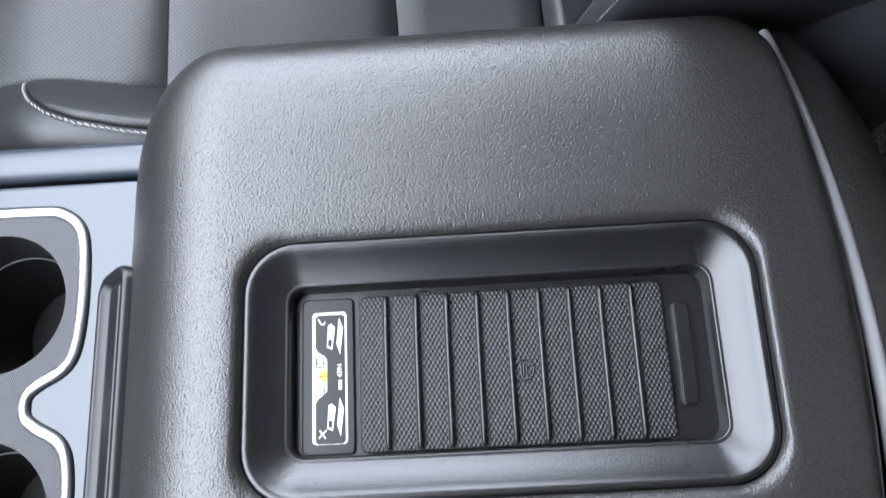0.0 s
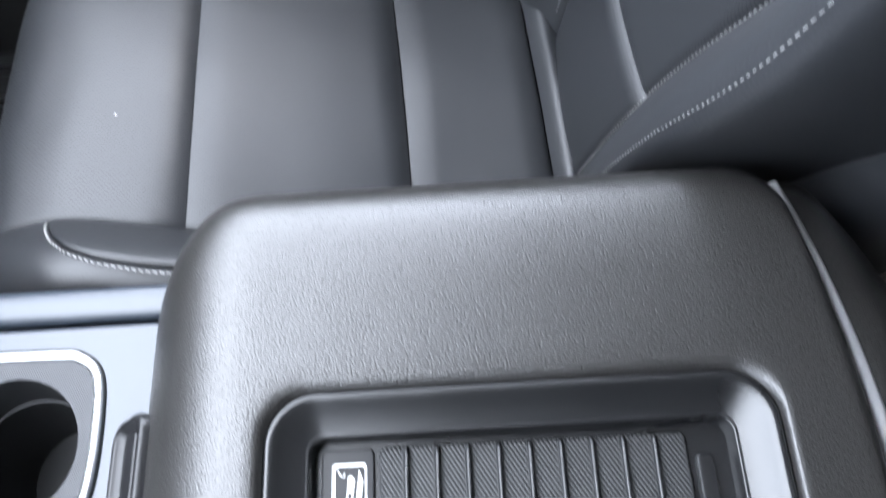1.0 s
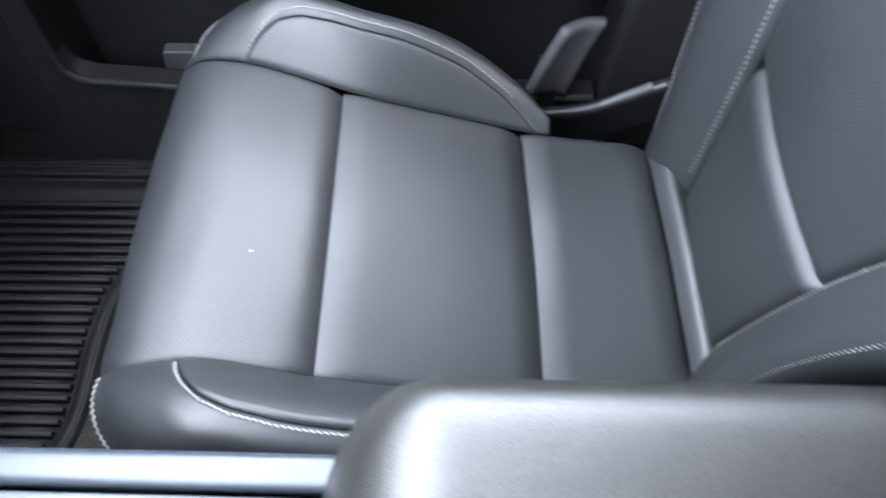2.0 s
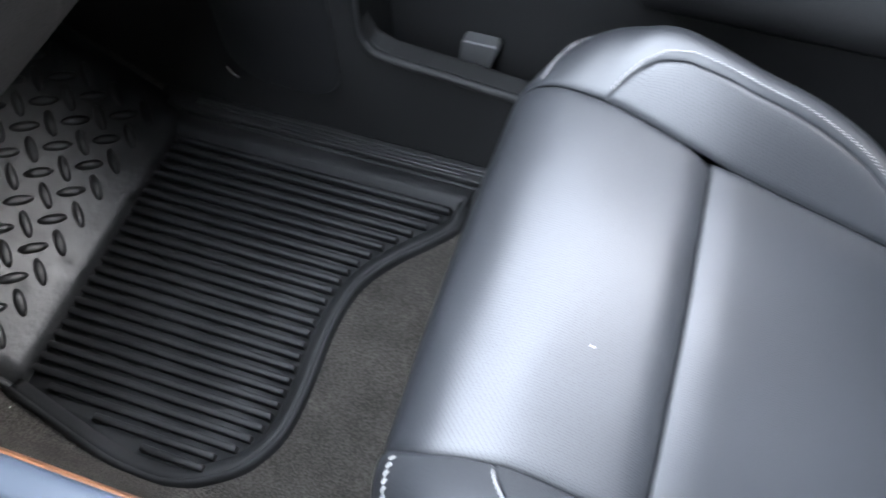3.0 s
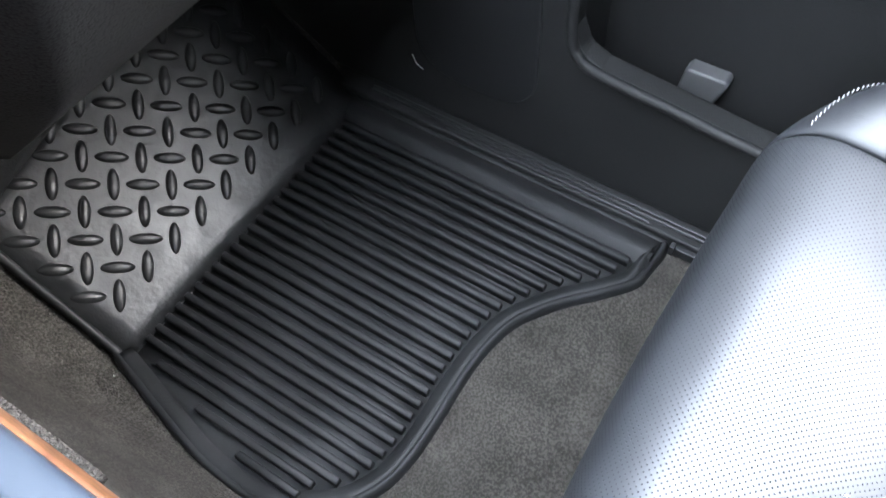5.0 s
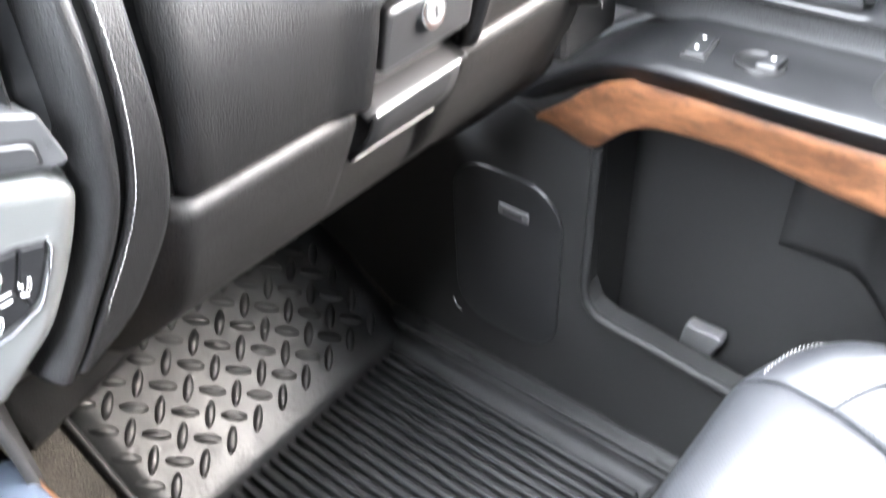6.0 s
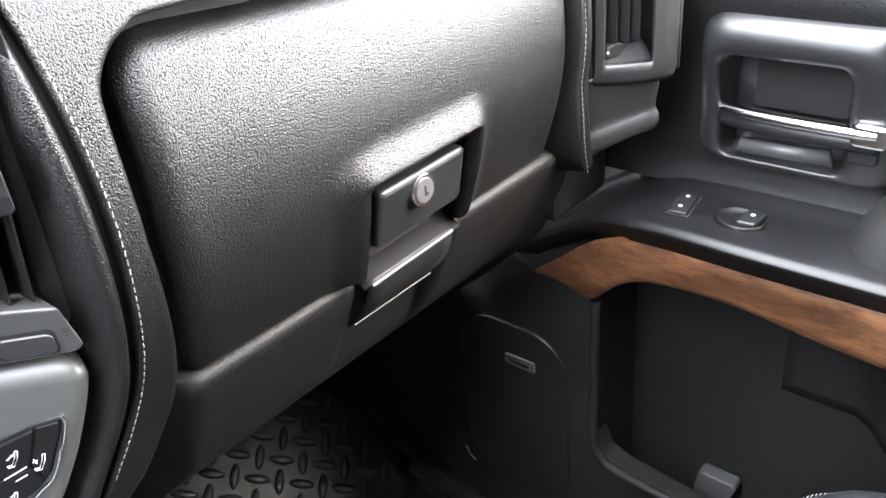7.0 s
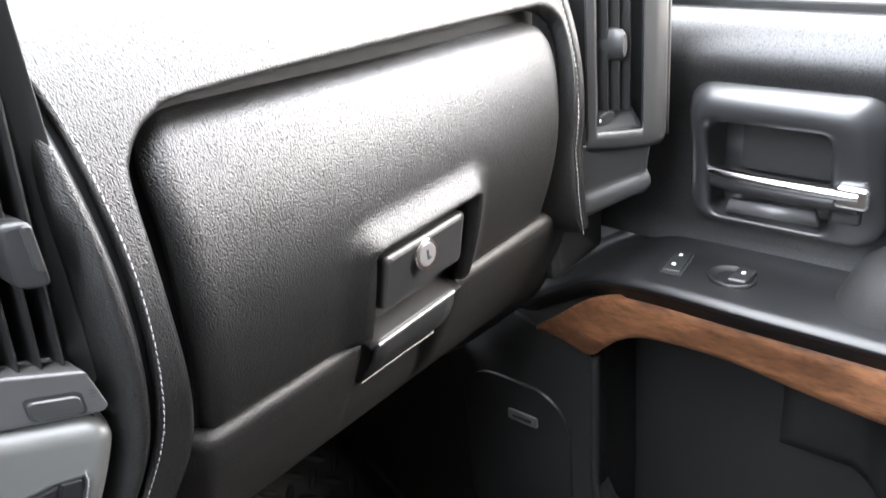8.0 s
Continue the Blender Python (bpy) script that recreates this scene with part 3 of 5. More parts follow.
# switches on the ledge
part("switch_bezel", slab([(-0.4005, 0.7685), (-0.3785, 0.7708), (-0.3838, 0.8148), (-0.4055, 0.8135)], 0.529, 0.5356, "z"), DARK, door, "thin black switch bezel", bevel=0.0008)
sw = part("lock_switch", slab([(-0.398, 0.771), (-0.381, 0.773), (-0.386, 0.812), (-0.403, 0.811)], 0.529, 0.5378, "z"), PLASTIC, door, "black lock rocker switch", bevel=0.0012)
for x, y in ((-0.3925, 0.784), (-0.3945, 0.805)):
    part("mark", slab(rrect(x, y, 0.0018, 0.0018, 0.0008, 2), 0.5373, 0.5382, "z"), WHITE, sw, "white printed mark")
bm = rings([[(-0.337 + 0.0225 * s * math.cos(a) + 0.002 * s * math.sin(a), 0.790 + 0.0185 * s * math.sin(a) - 0.003 * s * math.cos(a), z) for a in span(0, 2 * math.pi, 29)[:-1]] for s, z in ((1.06, 0.529), (1.05, 0.5366), (1.0, 0.5378), (0.94, 0.5374), (0.86, 0.5358), (0.6, 0.5348))], False, True)
win = part("window_switch", bm, SLAT, door, "black oval window switch with bright rim")
bm = slab([(-0.337, 0.776), (-0.319, 0.778), (-0.317, 0.803), (-0.335, 0.805)], 0.531, 0.5412, "z")
part("paddle", bm, PLASTIC, win, bevel=0.0025)
part("mark", slab(rrect(-0.327, 0.793, 0.0019, 0.0019, 0.0008, 2), 0.5408, 0.5416, "z"), WHITE, win, "white printed mark")
# moulded pull handle at the rear of the ledge
bm = rings([[(x + 0.10 * i, min(0.862, y), z) for x, y in rrect(-0.02, 0.826, 0.228 - i, 0.060 - i * 0.8, 0.045, 8)] for i, z in ((-0.003, 0.528), (0.0, 0.536), (0.004, 0.548), (0.011, 0.562), (0.022, 0.574), (0.034, 0.580))], False, True)
part("pull_handle", bm, MATTE, door, "matt black moulded pull handle")

# kick panel forward of the door
bm = grid(lambda u, v: (u, 0.775 - 0.02 * max(0, (-0.72 - u) / 0.3) , v), span(-1.12, -0.61, 18), span(-0.02, 0.62, 20))
structure("trim_kick_panel", bm, MATTE, "matt black kick panel beside the footwell", thick=0.01, category="kick panel")

# ---- dashboard ----
dash = thing("dashboard", (-0.7, 0.5, 0.4), "dark grained vinyl dashboard with white stitching and glove box", "dashboard")
face = smooth_table(((0.54, -0.505), (0.57, -0.494), (0.60, -0.486), (0.63, -0.474), (0.66, -0.464), (0.70, -0.4555), (0.75, -0.455), (0.79, -0.462), (0.82, -0.472), (0.85, -0.486), (0.875, -0.503), (0.885, -0.515)), 0.034)


def top_z(y):
    return 0.8172 - 0.0632 * (y - 0.32)


# skin round the glove box: from the gap's edge out to the stitching
gap_edge = curve_of([(0.245, 0.528), (0.263, 0.540), (0.279, 0.555), (0.294, 0.581), (0.3045, 0.607), (0.3080, 0.645), (0.3045, 0.72), (0.3062, 0.780), (0.3130, 0.8025), (0.3310, 0.8175),
                     (0.358, 0.8210), (0.50, 0.8130), (0.651, 0.803), (0.674, 0.800), (0.692, 0.790), (0.7015, 0.770), (0.7005, 0.70), (0.6995, 0.63), (0.703, 0.598), (0.715, 0.58)])
seam_edge = curve_of([(0.232, 0.535), (0.243, 0.556), (0.2535, 0.580), (0.2645, 0.604), (0.2745, 0.634), (0.2800, 0.670), (0.2830, 0.745), (0.2815, 0.81), (0.279, 0.845), (0.276, 0.874),
                      (0.31, 0.880), (0.50, 0.872), (0.66, 0.862), (0.70, 0.858), (0.7045, 0.84), (0.707, 0.80), (0.7125, 0.71), (0.7185, 0.63), (0.7215, 0.602), (0.7245, 0.586)])


def face_right(z):
    """The pad beside the side vent stays forward towards its foot."""
    return max(face(z), -0.4615) if z < 0.72 else face(z)


def skin(t, v):
    a, b = gap_edge(t), seam_edge(t)
    y, z = a.x + (b.x - a.x) * v, a.y + (b.y - a.y) * v
    w = (b - a).length * v
    crisp = min(1.0, max(0.0, (t - 7.5) / 1.5)) * min(1.0, max(0.0, (14.0 - t) / 1.5))  # tighter edge above the lid
    x = face(z) + 0.004 - 0.014 * max(0.0, 1 - w / (0.011 - 0.006 * crisp)) ** 2
    if t > 13.5:
        x += (face_right(z) - face(z)) * min(1.0, v * 1.4)
    side = (b - a).length * (1 - v)
    if t < 9 or t > 13.5:
        x -= 0.003 * max(0.0, 1 - side / 0.004) ** 2
    return (x, y, z)


bm = grid(skin, span(0, 19, 150), [0, 0.03, 0.06, 0.1, 0.15, 0.2, 0.28] + span(0.36, 0.9, 8) + [0.95, 1.0])
part("surround_pad", bm, DASH, dash, "grained pad round the glove box", thick=0.003)


def top_pad(t, v):
    b = seam_edge(t)
    x0 = face(b.y) + 0.004
    back = (0, 0.010, 0.03, 0.07, 0.14, 0.26, 0.48)
    rise = (0, 0.0055, 0.011, 0.016, 0.020, 0.022, 0.012)
    k = v * 6
    return (x0 - float(np.interp(k, range(7), back)), b.x - 0.02 * v * max(0, 1 - (t - 9) / 2), b.y + float(np.interp(k, range(7), rise)))


bm = grid(top_pad, span(9, 13.4, 40), span(0, 1, 30))
part("top_pad", bm, DASH, dash, "grained dash top", thick=0.003)
# dark box behind the lid's gap
bm = slab([(0.314, 0.602), (0.706, 0.598), (0.706, top_z(0.70) + 0.006), (0.306, top_z(0.306) + 0.006)], -0.54, -0.492, "x")
part("glovebox_frame", bm, DARK, dash, "dark gap behind the glove box lid", False)

thread = [(face(seam_edge(t).y) + 0.0055, seam_edge(t).x + 0.003, seam_edge(t).y) for t in span(1.9, 9, 220)]
part("stitching", stitches(thread, 0.0030, 0.0022, 0.00030, 0.1), THREAD, dash, "white thread stitching")
thread = [(face_right(seam_edge(t).y) + 0.0055, seam_edge(t).x - 0.003, seam_edge(t).y) for t in span(13.6, 19, 200)]
part("stitching", stitches(thread, 0.0030, 0.0022, 0.00030, 0.1), THREAD, dash, "white thread stitching")

# rolled edge beside the centre stack
rollc = curve_of([(0.227, 0.533), (0.238, 0.555), (0.2485, 0.580), (0.2595, 0.604), (0.2695, 0.634), (0.2750, 0.671), (0.2780, 0.745), (0.2765, 0.81), (0.274, 0.845), (0.270, 0.876), (0.262, 0.91)])


def roll_left(t, v):
    p = rollc(t)
    d = (rollc(min(10, t + 0.05)) - rollc(max(0, t - 0.05))).normalized()
    nrm = Vector((-d.y, d.x))
    a = v * 2.3
    w = 0.013 * math.sin(min(a, 1.57)) + 0.003 * v
    q = p + nrm * w
    x = face(min(p.y, 0.885)) + 0.004 + 0.005 * math.sin(min(1.57, a * 2.2)) - 0.034 * (1 - math.cos(a)) - 0.4 * max(0, p.y - 0.876)
    return (x, q.x, q.y)


bm = grid(roll_left, span(0, 10, 80), span(0, 1, 16))
part("rolled_edge", bm, DASH, dash, "rolled grained edge beside the centre stack", thick=0.003)


def seam_groove(t, v):
    a, b = rollc(t), seam_edge(t)
    p = a.lerp(b, v)
    return (face(min(p.y, 0.885)) - 0.005, p.x, p.y)


part("seam_groove", grid(seam_groove, span(0, 9.4, 60), [-0.5, 0.0, 0.5, 1.0, 2.0, 3.0]), DARK, dash, "dark groove beside the stitching", thick=0.003)


def roll_right(t, v):
    s = seam_edge(t)
    z = s.y
    return (face_right(z) + 0.004 + 0.004 * math.sin(v * 3.1) - 0.004 * v, s.x + 0.012 * v, z + 0.006 * v * max(0.0, (0.61 - z) / 0.03))


bm = grid(roll_right, span(13.6, 19, 50), span(0, 1, 8))
part("rolled_edge", bm, DASH, dash, "rolled grained edge beside the side vent", thick=0.003)

# glove box lid with a notch for the latch
NL, NR, NT = 0.4515, 0.5535, 0.687
lid_left = lerp_table(((0.58, 0.318), (0.612, 0.316), (0.66, 0.3125), (0.72, 0.3115), (0.78, 0.3155), (0.83, 0.321)))


def lid_shape():
    ys = sorted(set([0.0, 0.004, 0.009, 0.016, 0.03, 0.05] + span(0.08, 0.36, 18) + span(0.37, 0.66, 56) + span(0.67, 0.94, 16) + [0.96, 0.975, 0.986, 0.994, 1.0]))
    zs = sorted(set([0.0, 0.006, 0.015, 0.03, 0.055] + span(0.08, 0.52, 50) + span(0.54, 0.93, 22) + [0.95, 0.968, 0.982, 0.992, 1.0]))
    bm = bmesh.new()
    at = {}
    for i, a in enumerate(ys):
        for j, b in enumerate(zs):
            zt = top_z(0.32 + a * 0.37) - 0.002
            z0 = 0.6140 - 0.0075 * a
            z = z0 + b * (zt - z0)
            r = 0.028
            over = max(0.0, z - (zt - r))
            ins = r - math.sqrt(max(0.0, r * r - over * over))
            y0, y1 = lid_left(z) + ins, 0.6945 - ins
            y = y0 + (y1 - y0) * a
            d = min(y - y0, y1 - y, zt - z, z - z0 + 0.004)
            x = face(z) + 0.001 - 0.013 * max(0.0, 1 - d / 0.011) ** 2 - 0.011 * max(0.0, (z - 0.68) / 0.14) ** 3.2
            x += 0.004 * math.sin(math.pi * a)
            dd = math.hypot(max(NL - y, 0, y - NR), max(0, z - NT))
            q = max(0.0, 1 - dd / 0.030)
            x += 0.012 * q * q * (3 - 2 * q) - 0.016 * max(0.0, 1 - dd / 0.006) ** 2
            at[i, j] = (x, y, z)
    vs = {k: bm.verts.new(c) for k, c in at.items()}
    for i in range(len(ys) - 1):
        for j in range(len(zs) - 1):
            q = [(i, j), (i + 1, j), (i + 1, j + 1), (i, j + 1)]
            cy = sum(at[k][1] for k in q) / 4
            cz = sum(at[k][2] for k in q) / 4
            if NL < cy < NR and cz < NT:
                continue
            bm.faces.new([vs[k] for k in q])
    for v in [v for v in bm.verts if not v.link_faces]:
        bm.verts.remove(v)
    return bm


part("glovebox_lid", lid_shape(), DASH, dash, "grained glove box lid with a latch notch", thick=0.008)
# latch paddle
o = rrect(0.5025, 0.6575, 0.0455, 0.0225, 0.005, 5)
loops = []
for g, d in ((0.0, -0.016), (0.0, -0.003), (0.0006, -0.001), (0.002, 0.0), (0.005, 0.0005)):
    loops.append([(-0.4565 + 0.20 * (z - 0.657) + d, 0.5025 + (y - 0.5025) * (1 - g / 0.0455), 0.6575 + (z - 0.6575) * (1 - g / 0.0225)) for y, z in o])
latch = part("latch", rings(loops, True, True), PLASTIC, dash, "satin black latch paddle with a key lock")
for rr, d, m, nm in ((0.0118, -0.4505, CHROME, "lock_ring"), (0.0092, -0.4495, METALGREY, "lock_face")):
    c = [(0.499 + rr * math.cos(a), 0.665 + rr * math.sin(a)) for a in span(0, 2 * math.pi, 32)[:-1]]
    part(nm, slab(c, d - 0.006, d, "x"), m, latch, "round metal key lock", bevel=0.001)
part("key_slot", slab(rrect(0.499, 0.665, 0.0009, 0.0038, 0.0004, 2), -0.4505, -0.4490, "x"), DARK, latch)
part("key_slot", slab(rrect(0.5002, 0.6622, 0.0018, 0.0008, 0.0004, 2), -0.4505, -0.4490, "x"), DARK, latch)
# recess below the latch, its shade put in as a black box, and pull edge
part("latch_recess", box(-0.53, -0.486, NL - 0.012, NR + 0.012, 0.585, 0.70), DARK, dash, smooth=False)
bm = grid(lambda u, v: (-0.500 + 0.030 * v, u, 0.622 - 0.017 * v), span(NL - 0.002, NR + 0.002, 8), span(0, 1, 10))
part("pull_floor", bm, BUTTON, dash, "satin black finger recess", thick=0.003)
bm = grid(lambda u, v: (-0.470 - 0.003 * v - 0.028 * v * v, u, 0.6045 - 0.048 * v), span(NL + 0.004, NR - 0.008, 8), [0, 0.02, 0.05, 0.1, 0.2, 0.4, 0.6, 0.8, 1])
part("pull_front", bm, PLASTIC, dash, "satin black pull face", thick=0.004)
part("pull_edge", tube([(-0.4705, NL + 0.005, 0.6035), (-0.470, 0.50, 0.6045), (-0.4695, NR - 0.009, 0.6055)], 0.0018, 8), METALGREY, dash, "shiny pull edge")
part("lower_edge", tube([(-0.501, 0.460, 0.5555), (-0.4995, 0.50, 0.5565), (-0.498, 0.545, 0.557)], 0.0009, 6), PODGREY, dash, "thin shiny lower edge")

# padded panel below the glove box, rolling under towards the footwell
und = curve_of([(-0.512, 0.597), (-0.499, 0.6045), (-0.489, 0.6068), (-0.4835, 0.6052), (-0.482, 0.6005), (-0.487, 0.588), (-0.501, 0.558), (-0.530, 0.506), (-0.583, 0.452), (-0.636, 0.404), (-0.660, 0.392), (-0.74, 0.42)])


def under(u, v):
    p = und(u)
    inside = max(0.0, min(1.0, (v - NL + 0.006) / 0.007)) * max(0.0, min(1.0, (NR + 0.004 - v) / 0.007))
    dent = 0.022 * inside * max(0.0, 1 - max(0.0, u - 5.5) / 2.0)
    sl = 0.0050 - 0.0075 * (v - 0.31) / 0.38
    lower = 0.040 * max(0.0, min(1.0, (0.312 - v) / 0.02))
    right = 0.018 * max(0.0, (v - 0.698) / 0.03)
    return (p.x - dent - lower - right * max(0, 1 - u / 7), v, p.y + sl - right * 0.4)


vs = span(0.17, 0.28, 5) + [0.292, 0.302, 0.312] + span(0.32, 0.44, 10) + [0.4445, 0.4465, 0.449, 0.4515, 0.454] + span(0.46, 0.545, 6) + [0.5505, 0.553, 0.5555, 0.558] + span(0.566, 0.695, 10) + [0.70, 0.705, 0.712, 0.725, 0.745]
bm = grid(under, span(0, 5, 36) + span(5.2, 11, 36), vs)
part("knee_panel", bm, KNEE, dash, "grained panel below the glove box, darkened for the shade there", thick=0.004)
# Black sheet added for the dark hollow under the dash.
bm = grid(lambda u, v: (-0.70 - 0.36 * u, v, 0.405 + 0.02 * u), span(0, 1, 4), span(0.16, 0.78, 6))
part("underdash_shade", bm, DARK, dash, "black sheet for the shade under the dashboard", thick=0.004)
bm = grid(lambda u, v: (-0.475 - 0.17 * v, 0.735 + 0.06 * u, 0.60 - 0.19 * v), span(0, 1, 6), span(0, 1, 8))
part("end_panel", bm, MATTE, dash, "matt black dash end panel", thick=0.004)
# Block added to keep windscreen light off the front of the ledge.
part("end_cover", box(-1.09, -0.50, 0.738, 0.838, 0.507, 0.885), DARK, dash, "dark dash end beside the door, added to shade the ledge", False, bevel=0.01)


# side vent pod
def podface(s, z):
    """A point of the pod's slanted face: s from 0 at the stitching to 1 at the door."""
    return Vector((-0.458 + 0.056 * s, 0.733 + 0.052 * s, z))


def pod_outer(u, v):
    z = 0.660 + 0.235 * v
    a = podface(0.02 + 0.90 * u, z)
    a.x += 0.006 * math.sin(u * 3.0) - 0.005 * max(0, (0.05 - v) / 0.05) ** 2
    a.y += 0.006 * max(0, (u - 0.85) / 0.15) ** 2
    return a


bm = bmesh.new()
us = span(0, 0.06, 3) + [0.085, 0.11, 0.125] + span(0.18, 0.62, 8) + [0.66, 0.675, 0.69, 0.71] + span(0.75, 1, 10)
vvs = [0, 0.02, 0.05, 0.08, 0.105, 0.125, 0.14, 0.15] + span(0.2, 1, 12)
pv = [[bm.verts.new(pod_outer(u, v)) for v in vvs] for u in us]
for i in range(len(us) - 1):
    for j in range(len(vvs) - 1):
        cu, cv = (us[i] + us[i + 1]) / 2, (vvs[j] + vvs[j + 1]) / 2
        if 0.115 < cu < 0.68 and cv > 0.07:
            continue
        bm.faces.new((pv[i][j], pv[i + 1][j], pv[i + 1][j + 1], pv[i][j + 1]))
pod = part("vent_pod", bm, PODGREY, dash, "satin grey side vent surround", thick=0.006)
bm = grid(lambda u, v: podface(0.93, 0.66 + 0.235 * v) + Vector((-0.10 * u, 0.007 + 0.012 * u, 0.008 * (1 - v))), span(0, 1, 5), span(0, 1, 6))
part("pod_side", bm, PODGREY, pod, thick=0.004)
# black lower wrap of the pod
foot_in = smooth_table(((0.0, -0.014), (0.06, -0.007), (0.16, -0.0035), (0.27, -0.005), (0.34, -0.013), (0.5, -0.011), (1.0, -0.002)), 0.05)


def pod_base(u, v):
    p = podface(-0.04 + 0.97 * u, 0.586 + 0.028 * u + (0.080 - 0.020 * u) * v)
    p.x += foot_in(v) * (1 - 0.7 * max(0.0, (u - 0.8) / 0.2)) - 0.012 * max(0.0, (u - 0.85) / 0.15) ** 2
    return p


part("pod_foot", grid(pod_base, span(0, 1, 18), span(0, 1, 26)), PODGREY, pod, "satin black foot of the vent pod with a small shelf", thick=0.004)
part("vent_duct", box(-0.535, -0.492, 0.728, 0.80, 0.66, 0.91), DARK, pod, smooth=False)
bm = grid(lambda u, v: podface(0.10 + 0.60 * u, 0.702 - 0.028 * v + 0.004 * u) + Vector((-0.020 + 0.019 * v, 0.004 * (1 - v), 0)), span(0, 1, 8), span(0, 1, 6))
part("vent_sill", bm, MATTE, pod, "dark grey sloping vent sill", thick=0.003)
for s in (0.18, 0.31, 0.44, 0.57):
    a = podface(s, 0.7)
    bm = slab([(a.x - 0.034, a.y - 0.0008), (a.x - 0.003, a.y - 0.0008), (a.x - 0.003, a.y + 0.0008), (a.x - 0.034, a.y + 0.0008)], 0.697, 0.895, "z")
    part("slat", bm, SLAT, pod, smooth=False)
kn = podface(0.40, 0.757)
bm = rings([[(kn.x + d, kn.y + 0.0062 * r * math.cos(a), kn.z + 0.014 * r * math.sin(a)) for a in span(0, 2 * math.pi, 20)[:-1]] for r, d in ((0.9, -0.02), (1.0, -0.004), (0.95, 0.003), (0.7, 0.006))], True, True)
part("slat_knob", bm, PLASTIC, pod, "black vane knob")
wheel = [(0.31 + 0.105 * math.cos(a), 0.690 + 0.0052 * math.sin(a) + 0.0035 * math.cos(a)) for a in span(0, 2 * math.pi, 24)[:-1]]
bm = rings([[podface(*q) + Vector((d, 0, 0)) for q in wheel] for d in (-0.016, -0.005)], True, True)
wheel_ob = part("vent_wheel", bm, PLASTIC, pod, "dark grey vent thumb wheel", bevel=0.001)
dot = podface(0.235, 0.6885) + Vector((-0.0048, 0, 0))
part("mark", slab(rrect(dot.y, dot.z, 0.0006, 0.0011, 0.0004, 3), dot.x - 0.002, dot.x + 0.0006, "x"), WHITE, wheel_ob, "white printed mark")

# ---- centre stack, whose outer wing slants ----
stack = thing("centre_stack", (-0.5, 0.1, 0.4), "silver-grey centre stack with air vent and heater buttons", "centre stack")


def sx(y):
    return -0.46 - 0.9 * (0.257 - y) if y > 0.16 else -0.5473


def sslab(outline, d0, d1):
    """A plate that lies along the stack's slanted wing."""
    bm = slab(outline, 0.0, 1.0, "x")
    for v in bm.verts:
        v.co.x = sx(v.co.y) + (d1 if v.co.x > 0.5 else d0)
    return bm


bez_right = smooth_table(((0.53, 0.196), (0.545, 0.205), (0.5824, 0.2292), (0.6156, 0.2426), (0.6392, 0.2506), (0.659, 0.2563), (0.69, 0.2600)), 0.012)


def bezel_at(u, v):
    """v up the panel; u across it, and past 1 back along its outer side."""
    z = 0.535 + (0.6772 - 0.535) * v
    y = 0.10 + (bez_right(z) - 0.10) * min(u, 1.0)
    near_top, near_side = 0.6772 - z, bez_right(z) - y
    z -= 0.0045 * max(0.0, 1 - near_side / 0.010) ** 2 * max(0.0, 1 - near_top / 0.02)
    x = sx(min(y, 0.2565)) - 0.015 * max(0.0, 1 - near_top / 0.015) ** 2.2 - 0.010 * max(0.0, 1 - near_side / 0.012) ** 2.2
    return (x - 0.02 * max(0.0, u - 1.0), y, z)


bm = grid(bezel_at, span(0, 0.88, 22) + span(0.89, 1, 14) + [1.3, 2.0], span(0, 0.86, 24) + span(0.87, 1, 16))
part("bezel", bm, BEZEL, stack, "silver painted panel with rounded edges", thick=0.002)
part("sill_gap", sslab([(0.165, 0.668), (0.253, 0.668), (0.253, 0.690), (0.165, 0.690)], -0.03, -0.012), DARK, stack, "dark joint above the silver panel", False)
vs_o = [(0.165, 0.6797), (0.22, 0.6798), (0.2535, 0.6812), (0.2568, 0.6850), (0.2525, 0.708), (0.22, 0.7115), (0.165, 0.7115)]
vent_low = part("vent_sill", sslab(vs_o, -0.02, 0.0005), SILLGREY, stack, "grey vent sill", False, bevel=0.002)
# Flat black plate painted as the shade in the wheel's recess.
part("wheel_recess_shade", sslab(rrect(0.2368, 0.6900, 0.0112, 0.0072, 0.003, 4), -0.004, 0.0010), DARK, vent_low, smooth=False)
part("thumb_wheel", sslab(rrect(0.2366, 0.6892, 0.0102, 0.0058, 0.0034, 6), -0.006, 0.0026), PODGREY, vent_low, "grey thumb wheel", bevel=0.0015)
for k in range(3):
    part("mark", sslab(rrect(0.2518, 0.6925 + 0.002 * k, 0.0011, 0.0003, 0.0001, 2), 0.0, 0.0008), PLASTIC, vent_low)
part("vent_duct", sslab([(0.165, 0.70), (0.262, 0.70), (0.268, 0.95), (0.165, 0.95)], -0.07, -0.045), DARK, stack, smooth=False)
for y in (0.215, 0.2225, 0.2305, 0.239, 0.2472):
    a = sx(y)
    bm = slab([(a - 0.045, y - 0.0006), (a - 0.006, y - 0.0006), (a - 0.006, y + 0.0006), (a - 0.045, y + 0.0006)], 0.7105, 0.93, "z")
    for v in bm.verts:
        f = (v.co.z - 0.712) * 0.075
        v.co.y, v.co.x = v.co.y + f, v.co.x + 0.9 * f
    part("slat", bm, SLAT, stack, smooth=False)
bm = sslab(rrect(0.2445, 0.777, 0.0062, 0.0175, 0.004, 5), -0.02, 0.006)
part("slat_knob", bm, PLASTIC, stack, "black vane knob with a grey cap", bevel=0.003)
part("knob_cap", sslab(rrect(0.2475, 0.781, 0.0018, 0.012, 0.0015, 4), 0.0, 0.0085), PODGREY, stack, bevel=0.001)
